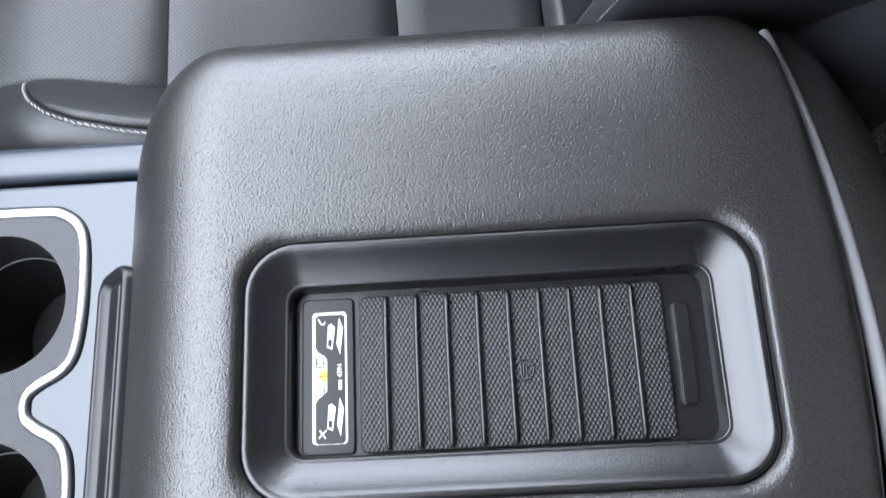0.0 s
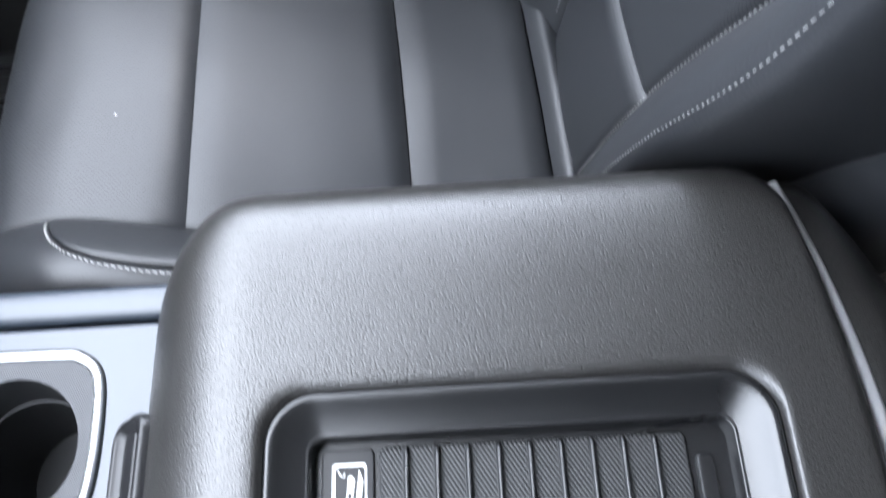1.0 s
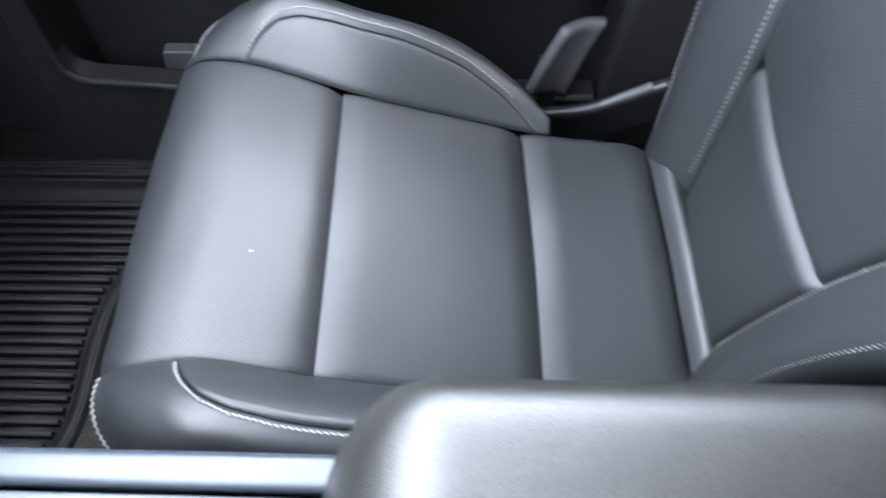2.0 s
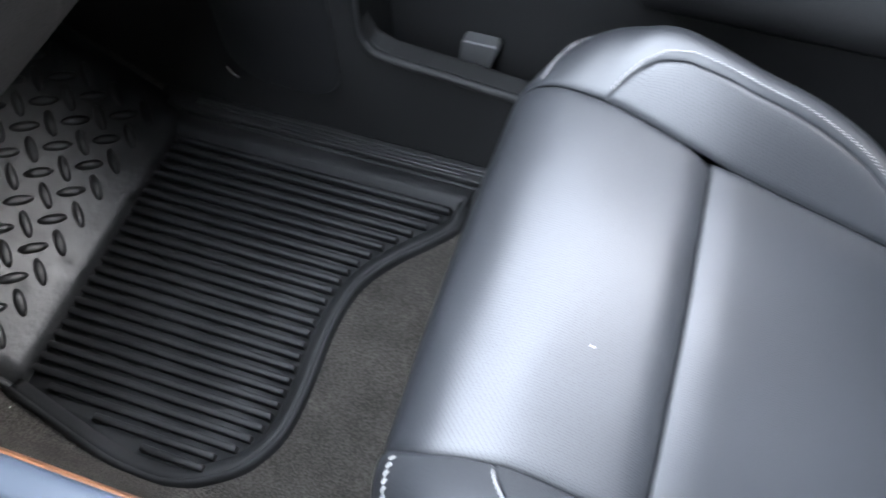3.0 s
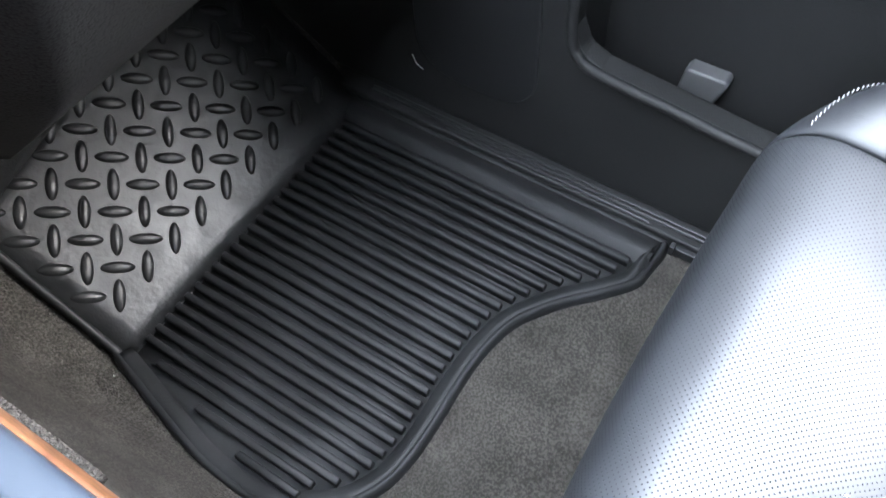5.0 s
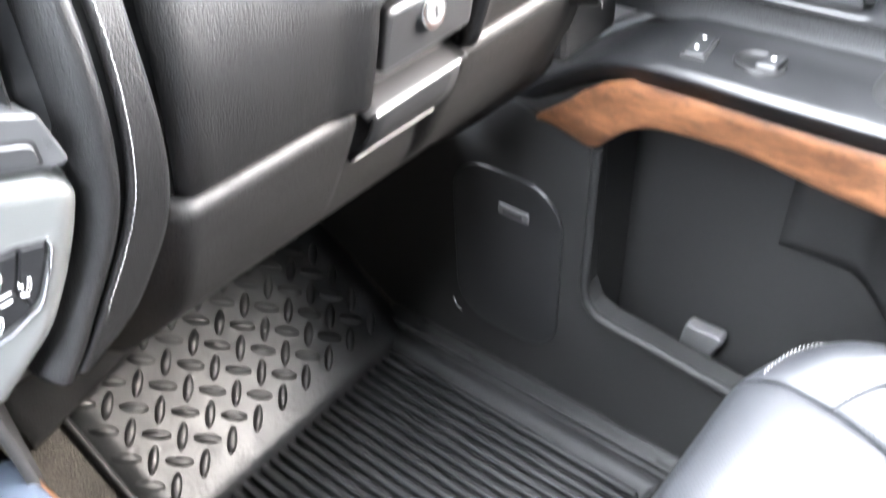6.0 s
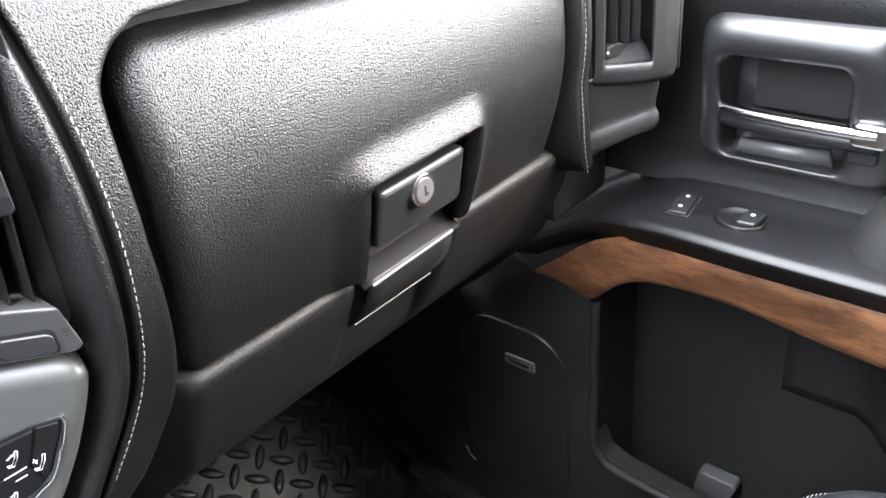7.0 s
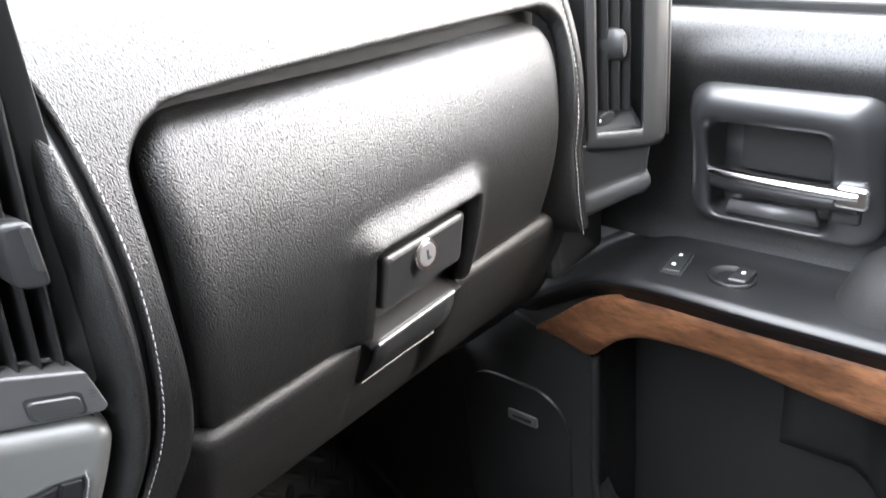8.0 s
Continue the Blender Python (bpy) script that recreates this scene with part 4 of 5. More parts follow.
part("vent_side", sslab([(0.2535, 0.708), (0.258, 0.684), (0.266, 0.70), (0.272, 0.76), (0.276, 0.95), (0.264, 0.95), (0.2605, 0.80)], -0.06, -0.022), PLASTIC, stack, "black vent side wall", smooth=False, bevel=0.002)
# heated seat buttons
but = thing("seat_heater_buttons", (-0.51, 0.2, 0.59), "black heated seat buttons with white symbols on the silver panel", "button panel")
pan = [(0.15, 0.605), (0.20, 0.6265), (0.2125, 0.6345), (0.2268, 0.6412), (0.2378, 0.6434), (0.2368, 0.636), (0.2270, 0.6095), (0.2205, 0.600), (0.20, 0.581), (0.15, 0.561)]
part("button_panel", sslab(pan, -0.01, 0.0015), BUTTON, but, smooth=False, bevel=0.001)
rim = curve_of([(0.2385, 0.6445), (0.2378, 0.6355), (0.2280, 0.6085), (0.2212, 0.5985), (0.20, 0.579), (0.15, 0.559)])
part("rim", tube([(sx(rim(t).x) + 0.001, rim(t).x, rim(t).y) for t in span(0, 5, 30)], 0.0009, 6), CHROME, but, "bright lower rim")
part("rim", tube([(sx(y) + 0.001, y, z) for y, z in ((0.19, 0.6222), (0.20, 0.6272), (0.2125, 0.6352), (0.2268, 0.6419), (0.2378, 0.6440))], 0.0005, 6), PODGREY, but, "thin upper rim")
for pts in ([(0.2275, 0.6402), (0.2362, 0.6420), (0.2352, 0.6362), (0.2260, 0.6112), (0.2232, 0.6070), (0.2205, 0.6160)], [(0.2262, 0.6395), (0.2125, 0.6328), (0.200, 0.6252), (0.200, 0.6075), (0.2192, 0.6160)], [(0.16, 0.595), (0.200, 0.6060), (0.2190, 0.6145), (0.2218, 0.6060), (0.2195, 0.6000), (0.20, 0.583), (0.16, 0.566)]):
    part("button", sslab(pts, 0.0, 0.0032), BUTTON, but, smooth=False, bevel=0.001)


def seat_symbol(y, z, fan):
    """A small seat seen from the side, with heat waves or a fan before its back."""
    at = lambda dy, dz: (sx(y + dy) + 0.0038, y + dy, z + dz)
    part("symbol", tube([at(-0.0030, -0.0040), at(-0.0028, -0.0052), at(-0.0004, -0.0048), at(0.0020, 0.0008), at(0.0030, 0.0050)], 0.0003, 6), WHITE, but, "white seat symbol")
    part("symbol", tube([at(-0.0030, -0.0040), at(-0.0010, -0.0036), at(0.0010, 0.0012), at(0.0020, 0.0052), at(0.0030, 0.0050)], 0.0003, 6), WHITE, but, "white seat symbol")
    if fan:
        for a in (0.3, 1.87, 3.44, 5.01):
            part("symbol", tube([at(-0.0016, 0.0012), at(-0.0016 + 0.0010 * math.cos(a), 0.0012 + 0.0016 * math.sin(a))], 0.0004, 6), WHITE, but, "white fan symbol")
    else:
        for k in range(3):
            part("symbol", tube([at(-0.0022 + 0.001 * k, 0.0002 + 0.0012 * k), at(-0.0012 + 0.001 * k, 0.0006 + 0.0012 * k), at(-0.0006 + 0.001 * k, 0.0016 + 0.0012 * k)], 0.0003, 6), WHITE, but, "white heat symbol")


seat_symbol(0.2140, 0.6228, False)
seat_symbol(0.2232, 0.6180, True)
seat_symbol(0.2070, 0.5950, False)
for y0, z0, y1, z1 in ((0.2075, 0.6100, 0.2176, 0.6164), (0.2115, 0.6078, 0.2166, 0.6110)):
    part("bar", tube([(sx(y0) + 0.0038, y0, z0), (sx(y1) + 0.0038, y1, z1)], 0.0003, 6), WHITE, but)
part("lower_stack", box(-0.66, -0.56, -0.16, 0.175, 0.38, 0.56), MATTE, stack, "matt black lower stack", smooth=False, bevel=0.01)
bm = grid(lambda u, v: (-0.53 - 0.25 * u, 0.19 + 0.05 * u, 0.36 + 0.20 * v), span(0, 1, 8), span(0, 1, 8))
part("stack_flank", bm, MATTE, stack, "matt black side of the centre stack", thick=0.006)
bm = grid(lambda u, v: (-0.95 + 0.44 * u, v, 0.90 + 0.02 * math.sin(u * 3)), span(0, 1, 8), span(-0.80, 0.27, 10))
part("stack_top", bm, DASH, stack, "grained dash top", thick=0.01)
part("stack_back", box(-0.70, -0.60, -0.16, 0.26, 0.55, 0.90), DARK, stack, smooth=False)
bm = box(-0.62, -0.56, -0.80, -0.165, 0.45, 0.90)
structure("dashboard_driver_side", bm, DASH, "dark driver side dashboard", False, bevel=0.03, category="dashboard")


# ---- centre console ----
console = thing("centre_console", (0.0, YC, -0.02), "dark centre console with cup holders and a padded armrest lid", "centre console")
bm = slab(rrect(-0.06, YC, 0.42, 0.150, 0.03, 6), -0.02, 0.33, "z")
part("body", bm, MATTE, console, "matt black console body", False, bevel=0.01)
DZ = 0.455
deck = part("deck", slab(rrect(-0.25, YC, 0.235, 0.1425, 0.006, 3), 0.43, DZ, "z"), SATIN, console, "satin blue-grey top panel", bevel=0.003)

# bright ring round the two cup holders
half = [(-0.165, 0.1435), (-0.096, 0.143), (-0.078, 0.140), (-0.066, 0.127), (-0.0625, 0.096), (-0.0635, 0.060), (-0.0695, 0.043), (-0.086, 0.0325), (-0.0925, 0.0255)]
outline = half + [(x, 2 * YC - y) for x, y in reversed(half)]
right_side = curve_of(outline)
edge = [tuple(right_side(t)) for t in span(0, len(outline) - 1, 100)]
left = [(-0.33 - (x + 0.165), y) for x, y in reversed(edge)]
ring = edge + left
cups = ((-0.1165, YC + 0.064), (-0.1165, YC - 0.064), (-0.2135, YC + 0.064), (-0.2135, YC - 0.064))
insert = part("cup_insert", slab([(-0.165 + (x + 0.165) * 0.985, YC + (y - YC) * 0.985) for x, y in ring], DZ - 0.05, DZ + 0.0015, "z"), INSERT, console, "dotted grey rubber cup holder insert", False)
cup_bm = bmesh.new()
for cx, cy in cups:
    slab([(cx + 0.0440 * math.cos(a), cy + 0.0445 * math.sin(a)) for a in span(0, 2 * math.pi, 40)[:-1]], DZ - 0.2, DZ + 0.05, "z", bm=cup_bm)
cut(insert, cup_bm)
cup_bm = bmesh.new()
for cx, cy in cups:
    slab([(cx + 0.0442 * math.cos(a), cy + 0.0447 * math.sin(a)) for a in span(0, 2 * math.pi, 40)[:-1]], DZ - 0.2, DZ + 0.05, "z", bm=cup_bm)
cut(deck, cup_bm)
for cx, cy in cups[:2]:
    bm = bmesh.new()
    loops = [[(cx + r * math.cos(a), cy + r * 1.01 * math.sin(a), z) for a in span(0, 2 * math.pi, 40)[:-1]] for r, z in ((0.044, DZ + 0.001), (0.0425, DZ - 0.004), (0.041, DZ - 0.04), (0.037, DZ - 0.110))]
    part("cup_well", rings(loops, False, True, bm), PLASTIC, console, "deep black cup well")
    part("cup_ridge", tube([(cx + 0.040 * math.cos(a), cy + 0.040 * math.sin(a), DZ - 0.035) for a in span(0.2, 2.6, 16)], 0.0012, 6), PLASTIC, console)
for h, r, m, nm, lb in ((0.0018, 0.0031, SATINCHROME, "cup_ring", "bright chrome ring"), (0.0004, 0.0046, PLASTIC, "ring_seat", "")):
    part(nm, tube([(x, y, DZ + h) for x, y in ring], r, 8, closed=True, flat=0.55 if m is SATINCHROME else 0.4), m, console, lb)

# rails along both sides, walnut below
for s in (1, -1):
    def rail(u, v, s=s):
        prof = ((0.1455, -0.012), (0.1465, 0.0), (0.149, 0.003), (0.152, 0.004), (0.163, 0.004), (0.1675, 0.002), (0.170, -0.003), (0.1705, -0.010))
        d, z = prof[v]
        return (u, YC + s * d, DZ + z)
    bm = grid(rail, span(-0.56, 0.34, 20), list(range(8)))
    part("side_rail", bm, SATIN, console, "satin grey side rail", thick=0.003)
    bm = grid(lambda u, v, s=s: (u, YC + s * (0.1715 - 0.004 * (2 * v - 1) ** 2), 0.405 + 0.039 * v), span(-0.56, 0.34, 12), span(0, 1, 8))
    part("wood_strip", bm, WOOD, console, "brown walnut veneer strip", thick=0.004)
    bm = grid(lambda u, v, s=s: (u, YC + s * (0.160 + 0.005 * v), 0.30 + 0.11 * v), span(-0.56, 0.34, 8), span(0, 1, 5))
    part("side_panel", bm, MATTE, console, "matt black side panel", thick=0.004)

# ---- armrest lid ----
lid = thing("armrest_lid", (0.18, YC, 0.44), "padded dark grey grained leather armrest lid with a phone charging tray", "armrest")
TX, TY, THX, THY = 0.192, 0.0205, 0.1268, 0.0638
LX0, LX1 = -0.019, 0.367


def lid_ring(f):
    """f from 0 at the tray's edge to 1 at the lid's outline."""
    a = rrect(TX, TY, THX, THY, 0.026, 10)
    mid = (LX0 + LX1) / 2
    b = rrect(mid, YC, mid - LX0, 0.190, 0.066, 10)
    b = [q if q[0] < mid else s for q, s in zip(b, rrect(mid, YC, mid - LX0, 0.190, 0.022, 10))]
    out = []
    for p, q in zip(a, b):
        x, y = p[0] + (q[0] - p[0]) * f, p[1] + (q[1] - p[1]) * f
        out.append((x - 0.72 * f * (y - YC) ** 2 * min(1.0, max(0.0, (x - 0.18) / 0.15)), y))
    return out


def lid_height(x, y, f):
    z = 0.552
    z -= 0.005 * max(0.0, 1 - f / 0.05) ** 2
    z -= 0.055 * max(0.0, (0.075 - (x - LX0)) / 0.075) ** 2.3
    e = max(0.0, (f - 0.72) / 0.28)
    z -= 0.016 * e ** 3
    z -= 0.010 * max(0.0, (abs(y - YC) - 0.12) / 0.08) ** 2
    return z


loops = []
for f in [0.0, 0.01, 0.03, 0.06, 0.12] + span(0.2, 0.7, 10) + [0.76, 0.82, 0.87, 0.91, 0.945, 0.97, 0.985, 1.0]:
    loops.append([(x, y, lid_height(x, y, f)) for x, y in lid_ring(f)])
last = loops[-1]
for k, (grow, drop) in enumerate(((0.003, 0.006), (0.0045, 0.014), (0.004, 0.030), (0.0, 0.05))):
    cx, cy = (LX0 + LX1) / 2, YC
    loops.append([(x + grow * (1 if x > cx else -1) * min(1, abs(x - cx) / 0.12), y + grow * (1 if y > cy else -1) * min(1, abs(y - cy) / 0.12), z - drop) for x, y, z in last])
loops.append([(x, y, 0.449) for x, y, z in loops[-1]])
part("lid_cover", rings(loops), LEATHER, lid, "grained dark grey leather cover")
# Pale tube painted as the highlight that runs along the rear roll.
part("rear_piping", tube([(0.3722 - 0.68 * y ** 2, y, 0.537 - 0.006 * ((y - YC) / 0.18) ** 4) for y in span(-0.14, 0.194, 40)], 0.0042, 10), GLINT, lid, "pale strip painted as the highlight on the lid edge")

# tray
R = lambda hx, hy, r, cx=TX, cy=TY: rrect(cx, cy, hx, hy, r, 10)
tr = []
for hx, hy, r, z in ((THX, THY, 0.026, 0.540), (THX - 0.0005, THY - 0.0005, 0.026, 0.5475), (THX - 0.002, THY - 0.002, 0.024, 0.5488), (THX - 0.0045, THY - 0.0045, 0.022, 0.548), (THX - 0.007, THY - 0.0065, 0.021, 0.5455),
                     (THX - 0.0190, THY - 0.0190, 0.010, 0.5385), (THX - 0.0198, THY - 0.0198, 0.009, 0.5382), (THX - 0.0206, THY - 0.0206, 0.0085, 0.5384), (THX - 0.0213, THY - 0.0212, 0.008, 0.5374), (THX - 0.0222, THY - 0.0220, 0.0075, 0.5290), (THX - 0.0228, THY - 0.0224, 0.007, 0.5275)):
    tr.append([(x, y, z) for x, y in R(hx, hy, r)])
tray = part("tray", rings(tr, False, True), TRAYPL, lid, "satin black charging tray")
bm = slab(rrect(0.198, 0.019, 0.0775, 0.0395, 0.004, 4), 0.5265, 0.5300, "z")
pad_ob = part("charging_mat", bm, WEAVE, lid, "ribbed woven rubber charging mat", False, bevel=0.0012)
for k in range(9):
    x = 0.1345 + 0.01562 * k
    part("mat_rib", tube([(x, -0.0185, 0.5298), (x, -0.0172, 0.5314), (x, 0.0555, 0.5314), (x, 0.0568, 0.5298)], 0.0014, 8), TRAYPL, pad_ob)
part("mat_emblem", tube([(0.203 + 0.005 * math.cos(a), 0.0165 + 0.005 * math.sin(a), 0.5302) for a in span(0, 2 * math.pi, 20)[:-1]], 0.0005, 6, closed=True), TRAYPL, pad_ob)
for k in (-1, 0, 1):
    part("emblem_bar", tube([(0.203 + 0.0014 * k, 0.0140, 0.5302), (0.203 + 0.0014 * k, 0.0190, 0.5302)], 0.0005, 6), TRAYPL, pad_ob)
part("tray_step", slab(rrect(0.2835, 0.021, 0.0045, 0.026, 0.003, 4), 0.5265, 0.5305, "z"), TRAYPL, tray, bevel=0.0015)
bm = slab(rrect(0.1045, 0.019, 0.0135, 0.0395, 0.003, 3), 0.527, 0.5293, "z")
part("sticker_plate", bm, GLOSSBLACK, tray, bevel=0.001)
# sticker
stick = thing("phone_sticker", (0.105, 0.02, 0.5293), "black and white phone charging instruction sticker in the tray", "sticker")
SXC, SYC = 0.1053, 0.0180
part("sheet", slab(rrect(SXC, SYC, 0.0088, 0.0332, 0.0022, 5), 0.5293, 0.5296, "z"), WHITE, stick, "white sticker edge", False)
P2 = lambda x, y: (SXC + 1.12 * x, SYC + y)
field = [P2(-0.0052, 0.0318), P2(0.0058, 0.0318), P2(0.0070, 0.0306), P2(0.0070, -0.0318), P2(0.0058, -0.0330), P2(-0.0052, -0.0330), P2(-0.0064, -0.0318), P2(-0.0064, -0.0130),
         P2(-0.0052, -0.0106), P2(-0.0022, -0.0084), P2(-0.0012, -0.0068), P2(-0.0012, 0.0088), P2(-0.0022, 0.0104), P2(-0.0052, 0.0126), P2(-0.0064, 0.0150), P2(-0.0064, 0.0306)]
part("black_field", slab([(x, y) for x, y in field], 0.5296, 0.52975, "z"), GLOSSBLACK, stick, smooth=False)


def inked(name, pts, material=None, low=0.52975):
    part(name, slab([P2(x, y) for x, y in pts], low, low + 0.00015, "z"), material or WHITE, stick, smooth=False)


def stroke(name, pts, w=0.00035, material=None, z=0.5298):
    part(name, tube([(*P2(x, y), z) for x, y in pts], w, 5, flat=0.4), material or WHITE, stick)


for d in (0.0, -0.0405):
    inked("phone_shape", [(-0.0012, 0.0150 + d), (0.0012, 0.0138 + d), (0.0026, 0.0252 + d), (0.0008, 0.0272 + d), (-0.0006, 0.0262 + d)])
    inked("phone_screen", [(-0.0008, 0.0158 + d), (0.0009, 0.0150 + d), (0.0012, 0.0186 + d), (-0.0005, 0.0192 + d)], GLOSSBLACK, 0.5299)
    for k in range(3):
        inked("phone_key", [(0.0000, 0.0202 + 0.0018 * k + d), (0.0017, 0.0196 + 0.0018 * k + d), (0.0018, 0.0200 + 0.0018 * k + d), (0.0001, 0.0206 + 0.0018 * k + d)], GLOSSBLACK, 0.5299)
    inked("surface_shape", [(0.0044, 0.0300 + d), (0.0062, 0.0246 + d), (0.0048, 0.0112 + d), (0.0032, 0.0168 + d)])
for k in range(3):
    inked("scribble", [(0.0042, -0.0152 - 0.0028 * k), (0.0050, -0.0158 - 0.0028 * k), (0.0049, -0.0163 - 0.0028 * k), (0.0041, -0.0157 - 0.0028 * k)], GLOSSBLACK, 0.5299)
stroke("tick", [(-0.0052, 0.0300), (-0.0038, 0.0272), (-0.0026, 0.0268), (-0.0020, 0.0284)])
stroke("cross", [(-0.0050, -0.0300), (-0.0016, -0.0262)])
stroke("cross", [(-0.0046, -0.0262), (-0.0020, -0.0302)])
inked("yellow_patch", [(-0.0046, -0.0008), (-0.0014, -0.0030), (-0.0014, 0.0030), (-0.0028, 0.0036), (-0.0046, 0.0022)], YELLOW, 0.5296)
stroke("mark", [(-0.0052, 0.0004), (-0.0030, 0.0006)], 0.0004, GLOSSBLACK)
stroke("mark", [(-0.0022, 0.0007), (-0.0018, 0.0007)], 0.0004, GLOSSBLACK)
stroke("book", [(-0.0060, 0.0052), (-0.0030, 0.0048), (-0.0026, 0.0056), (-0.0026, 0.0098), (-0.0056, 0.0102), (-0.0060, 0.0094), (-0.0060, 0.0052)], 0.0004, GLOSSBLACK, 0.5297)
stroke("book", [(-0.0058, 0.0074), (-0.0028, 0.0072)], 0.0004, GLOSSBLACK, 0.5297)
for k in range(3):
    stroke("heat_wave", [(-0.0060, -0.0052 - 0.0016 * k), (-0.0050, -0.0048 - 0.0016 * k), (-0.0042, -0.0054 - 0.0016 * k), (-0.0034, -0.0050 - 0.0016 * k)], 0.00036, GLOSSBLACK, 0.5297)
stroke("heat_wave", [(-0.0026, -0.0046), (-0.0026, -0.0092)], 0.00036, GLOSSBLACK, 0.5297)
fc = bpy.data.curves.new("number", "FONT")
fc.body = "4394"
fc.size, fc.align_x, fc.extrude = 0.0034, "CENTER", 0.0001
tmp = new("number", fc)
bpy.context.view_layer.update()
me = bpy.data.meshes.new_from_object(tmp.evaluated_get(bpy.context.evaluated_depsgraph_get()))
bpy.data.objects.remove(tmp)
me.transform(pose(SXC + 0.0062, SYC + 0.0030, 0.5299, 0, 0, 90))
me.materials.append(WHITE)
num = new("number", me)
num.parent = stick
num.matrix_parent_inverse = base_of(stick).inverted()
part("bar", slab(rrect(SXC + 0.0053, SYC - 0.0042, 0.0008, 0.0024, 0.0002, 2), 0.52975, 0.5299, "z"), WHITE, stick, smooth=False)

# lid release: a framed plate that leans along the front face
def release_at(a, y, h):
    """a: metres down the slanting plate; h: out from it."""
    return (-0.0055 - 0.713 * a - 0.70 * h, YC + (y - YC) * (1 - 1.6 * a), 0.5185 - 0.70 * a + 0.713 * h)


rel = []
for inset, h in ((0.0, -0.014), (0.0, 0.0005), (0.0012, 0.0030), (0.0032, 0.0036), (0.0048, 0.0022), (0.0060, -0.0015), (0.0085, -0.0020)):
    rel.append([release_at(p, q, h) for p, q in rrect(0.0190, YC, 0.0190 - inset, 0.0695 - inset, 0.0125 - inset, 8)])
release = part("release_handle", rings(rel, False, True), GLOSSBLACK, lid, "shiny black lid release frame")
rel = []
for inset, h in ((0.0, -0.004), (0.0, 0.0004), (0.0008, 0.0014), (0.0022, 0.0016)):
    rel.append([release_at(p, q, h) for p, q in rrect(0.0165, YC, 0.0062 - inset, 0.0600 - inset, 0.0040 - inset, 6)])
part("release_panel", rings(rel, False, True), GLOSSBLACK, release, "shiny black finger panel")

# rear face of the lid, rolling down behind the pale highlight strip
back_roll = curve_of([(0.000, 0.5335), (0.010, 0.5345), (0.024, 0.531), (0.040, 0.520), (0.052, 0.502), (0.059, 0.475), (0.060, 0.44)])


def lid_back(u, v):
    r = back_roll(v)
    side = abs(u - YC) / 0.185
    return (0.372 - 0.68 * u ** 2 + r.x * (1 - 0.35 * side ** 3), u, r.y - 0.012 * side ** 4)


part("lid_back", grid(lid_back, span(-0.155, 0.196, 30), span(0, 6, 30)), LEATHER, lid, "black grained leather rear face of the lid", thick=0.004)
bm = slab(rrect(0.375, YC, 0.055, 0.150, 0.03, 6), -0.02, 0.435, "z")
part("rear_body", bm, MATTE, console, "matt black rear end of the console", bevel=0.01)


# ---- passenger seat ----
seat = thing("passenger_seat", (0.0, 0.445, -0.02), "charcoal perforated leather passenger seat with white stitching", "car seat")
prof_pts = [(-0.225, 0.10), (-0.243, 0.17), (-0.254, 0.235), (-0.2575, 0.285), (-0.249, 0.322), (-0.226, 0.343), (-0.195, 0.351), (-0.150, 0.350), (-0.066, 0.333), (0.02, 0.304), (0.112, 0.272), (0.18, 0.253), (0.25, 0.240), (0.31, 0.238)]
prof = curve_of(prof_pts)
yn = smooth_table(((0, 0.30), (3, 0.292), (5, 0.291), (7, 0.300), (8, 0.291), (10, 0.300), (11, 0.309), (12, 0.318), (13, 0.325)), 0.7)
yf = smooth_table(((0, 0.628), (3, 0.640), (5, 0.638), (7, 0.625), (8, 0.602), (10, 0.606), (11, 0.612), (12, 0.616), (13, 0.617)), 0.7)
arc_len = [0.0]
for i in range(1, 131):
    arc_len.append(arc_len[-1] + (prof(i / 10) - prof((i - 1) / 10)).length)
arc = lambda s: float(np.interp(s, [i / 10 for i in range(131)], arc_len))


def normal_at(s):
    d = prof(min(13, s + 0.02)) - prof(max(0, s - 0.02))
    return Vector((-d.y, d.x)).normalized()


def cushion_point(s, y, lift=0.0):
    p, n = prof(s), normal_at(s)
    return Vector((p.x + n.x * lift, y, p.y + n.y * lift))


def seam_drop(d, g=0.008, w=0.010, k=2.4):
    return -g * max(0.0, 1 - d / w) ** k if d < w else 0.0


def insert_panel(name, s0, s1, label, drop0=True, drop1=True, material=None, start=0.004, roll=False):
    """s0, s1: pairs of the profile's parameter at the near and far side."""
    def at(u, v):
        sa = s0[0] + (s0[1] - s0[0]) * v
        sb = s1[0] + (s1[1] - s1[0]) * v
        s = sa + (sb - sa) * u
        y = yn(s) + (yf(s) - yn(s)) * v
        dv = min(v, 1 - v) * 0.32
        swell = 0.006 * math.sin(math.pi * v) * (1 if s > 4 else 0.6)
        lift = seam_drop(dv, 0.0035, 0.009)
        if drop0:
            lift += seam_drop(arc(s) - arc(sa), start, 0.030, 1.8)
        if drop1:
            lift += seam_drop(arc(sb) - arc(s), 0.010, 0.034)
        if roll:
            lift += 0.012 * math.sin(math.pi * min(1.0, (arc(s) - arc(sa)) / 0.03))
        lift += swell + 0.0012 * noise.noise((s * 0.9, y * 14, 2))
        return cushion_point(s, y, lift)
    bm = grid(at, tight(0, 1, 46), tight(0, 1, 40), uv=lambda u, v: (arc(s0[0] + (s1[0] - s0[0]) * u), 0.32 * v))
    return part(name, bm, material or PERF, seat, label, thick=0.01, toward=(-0.6, 0, 1))


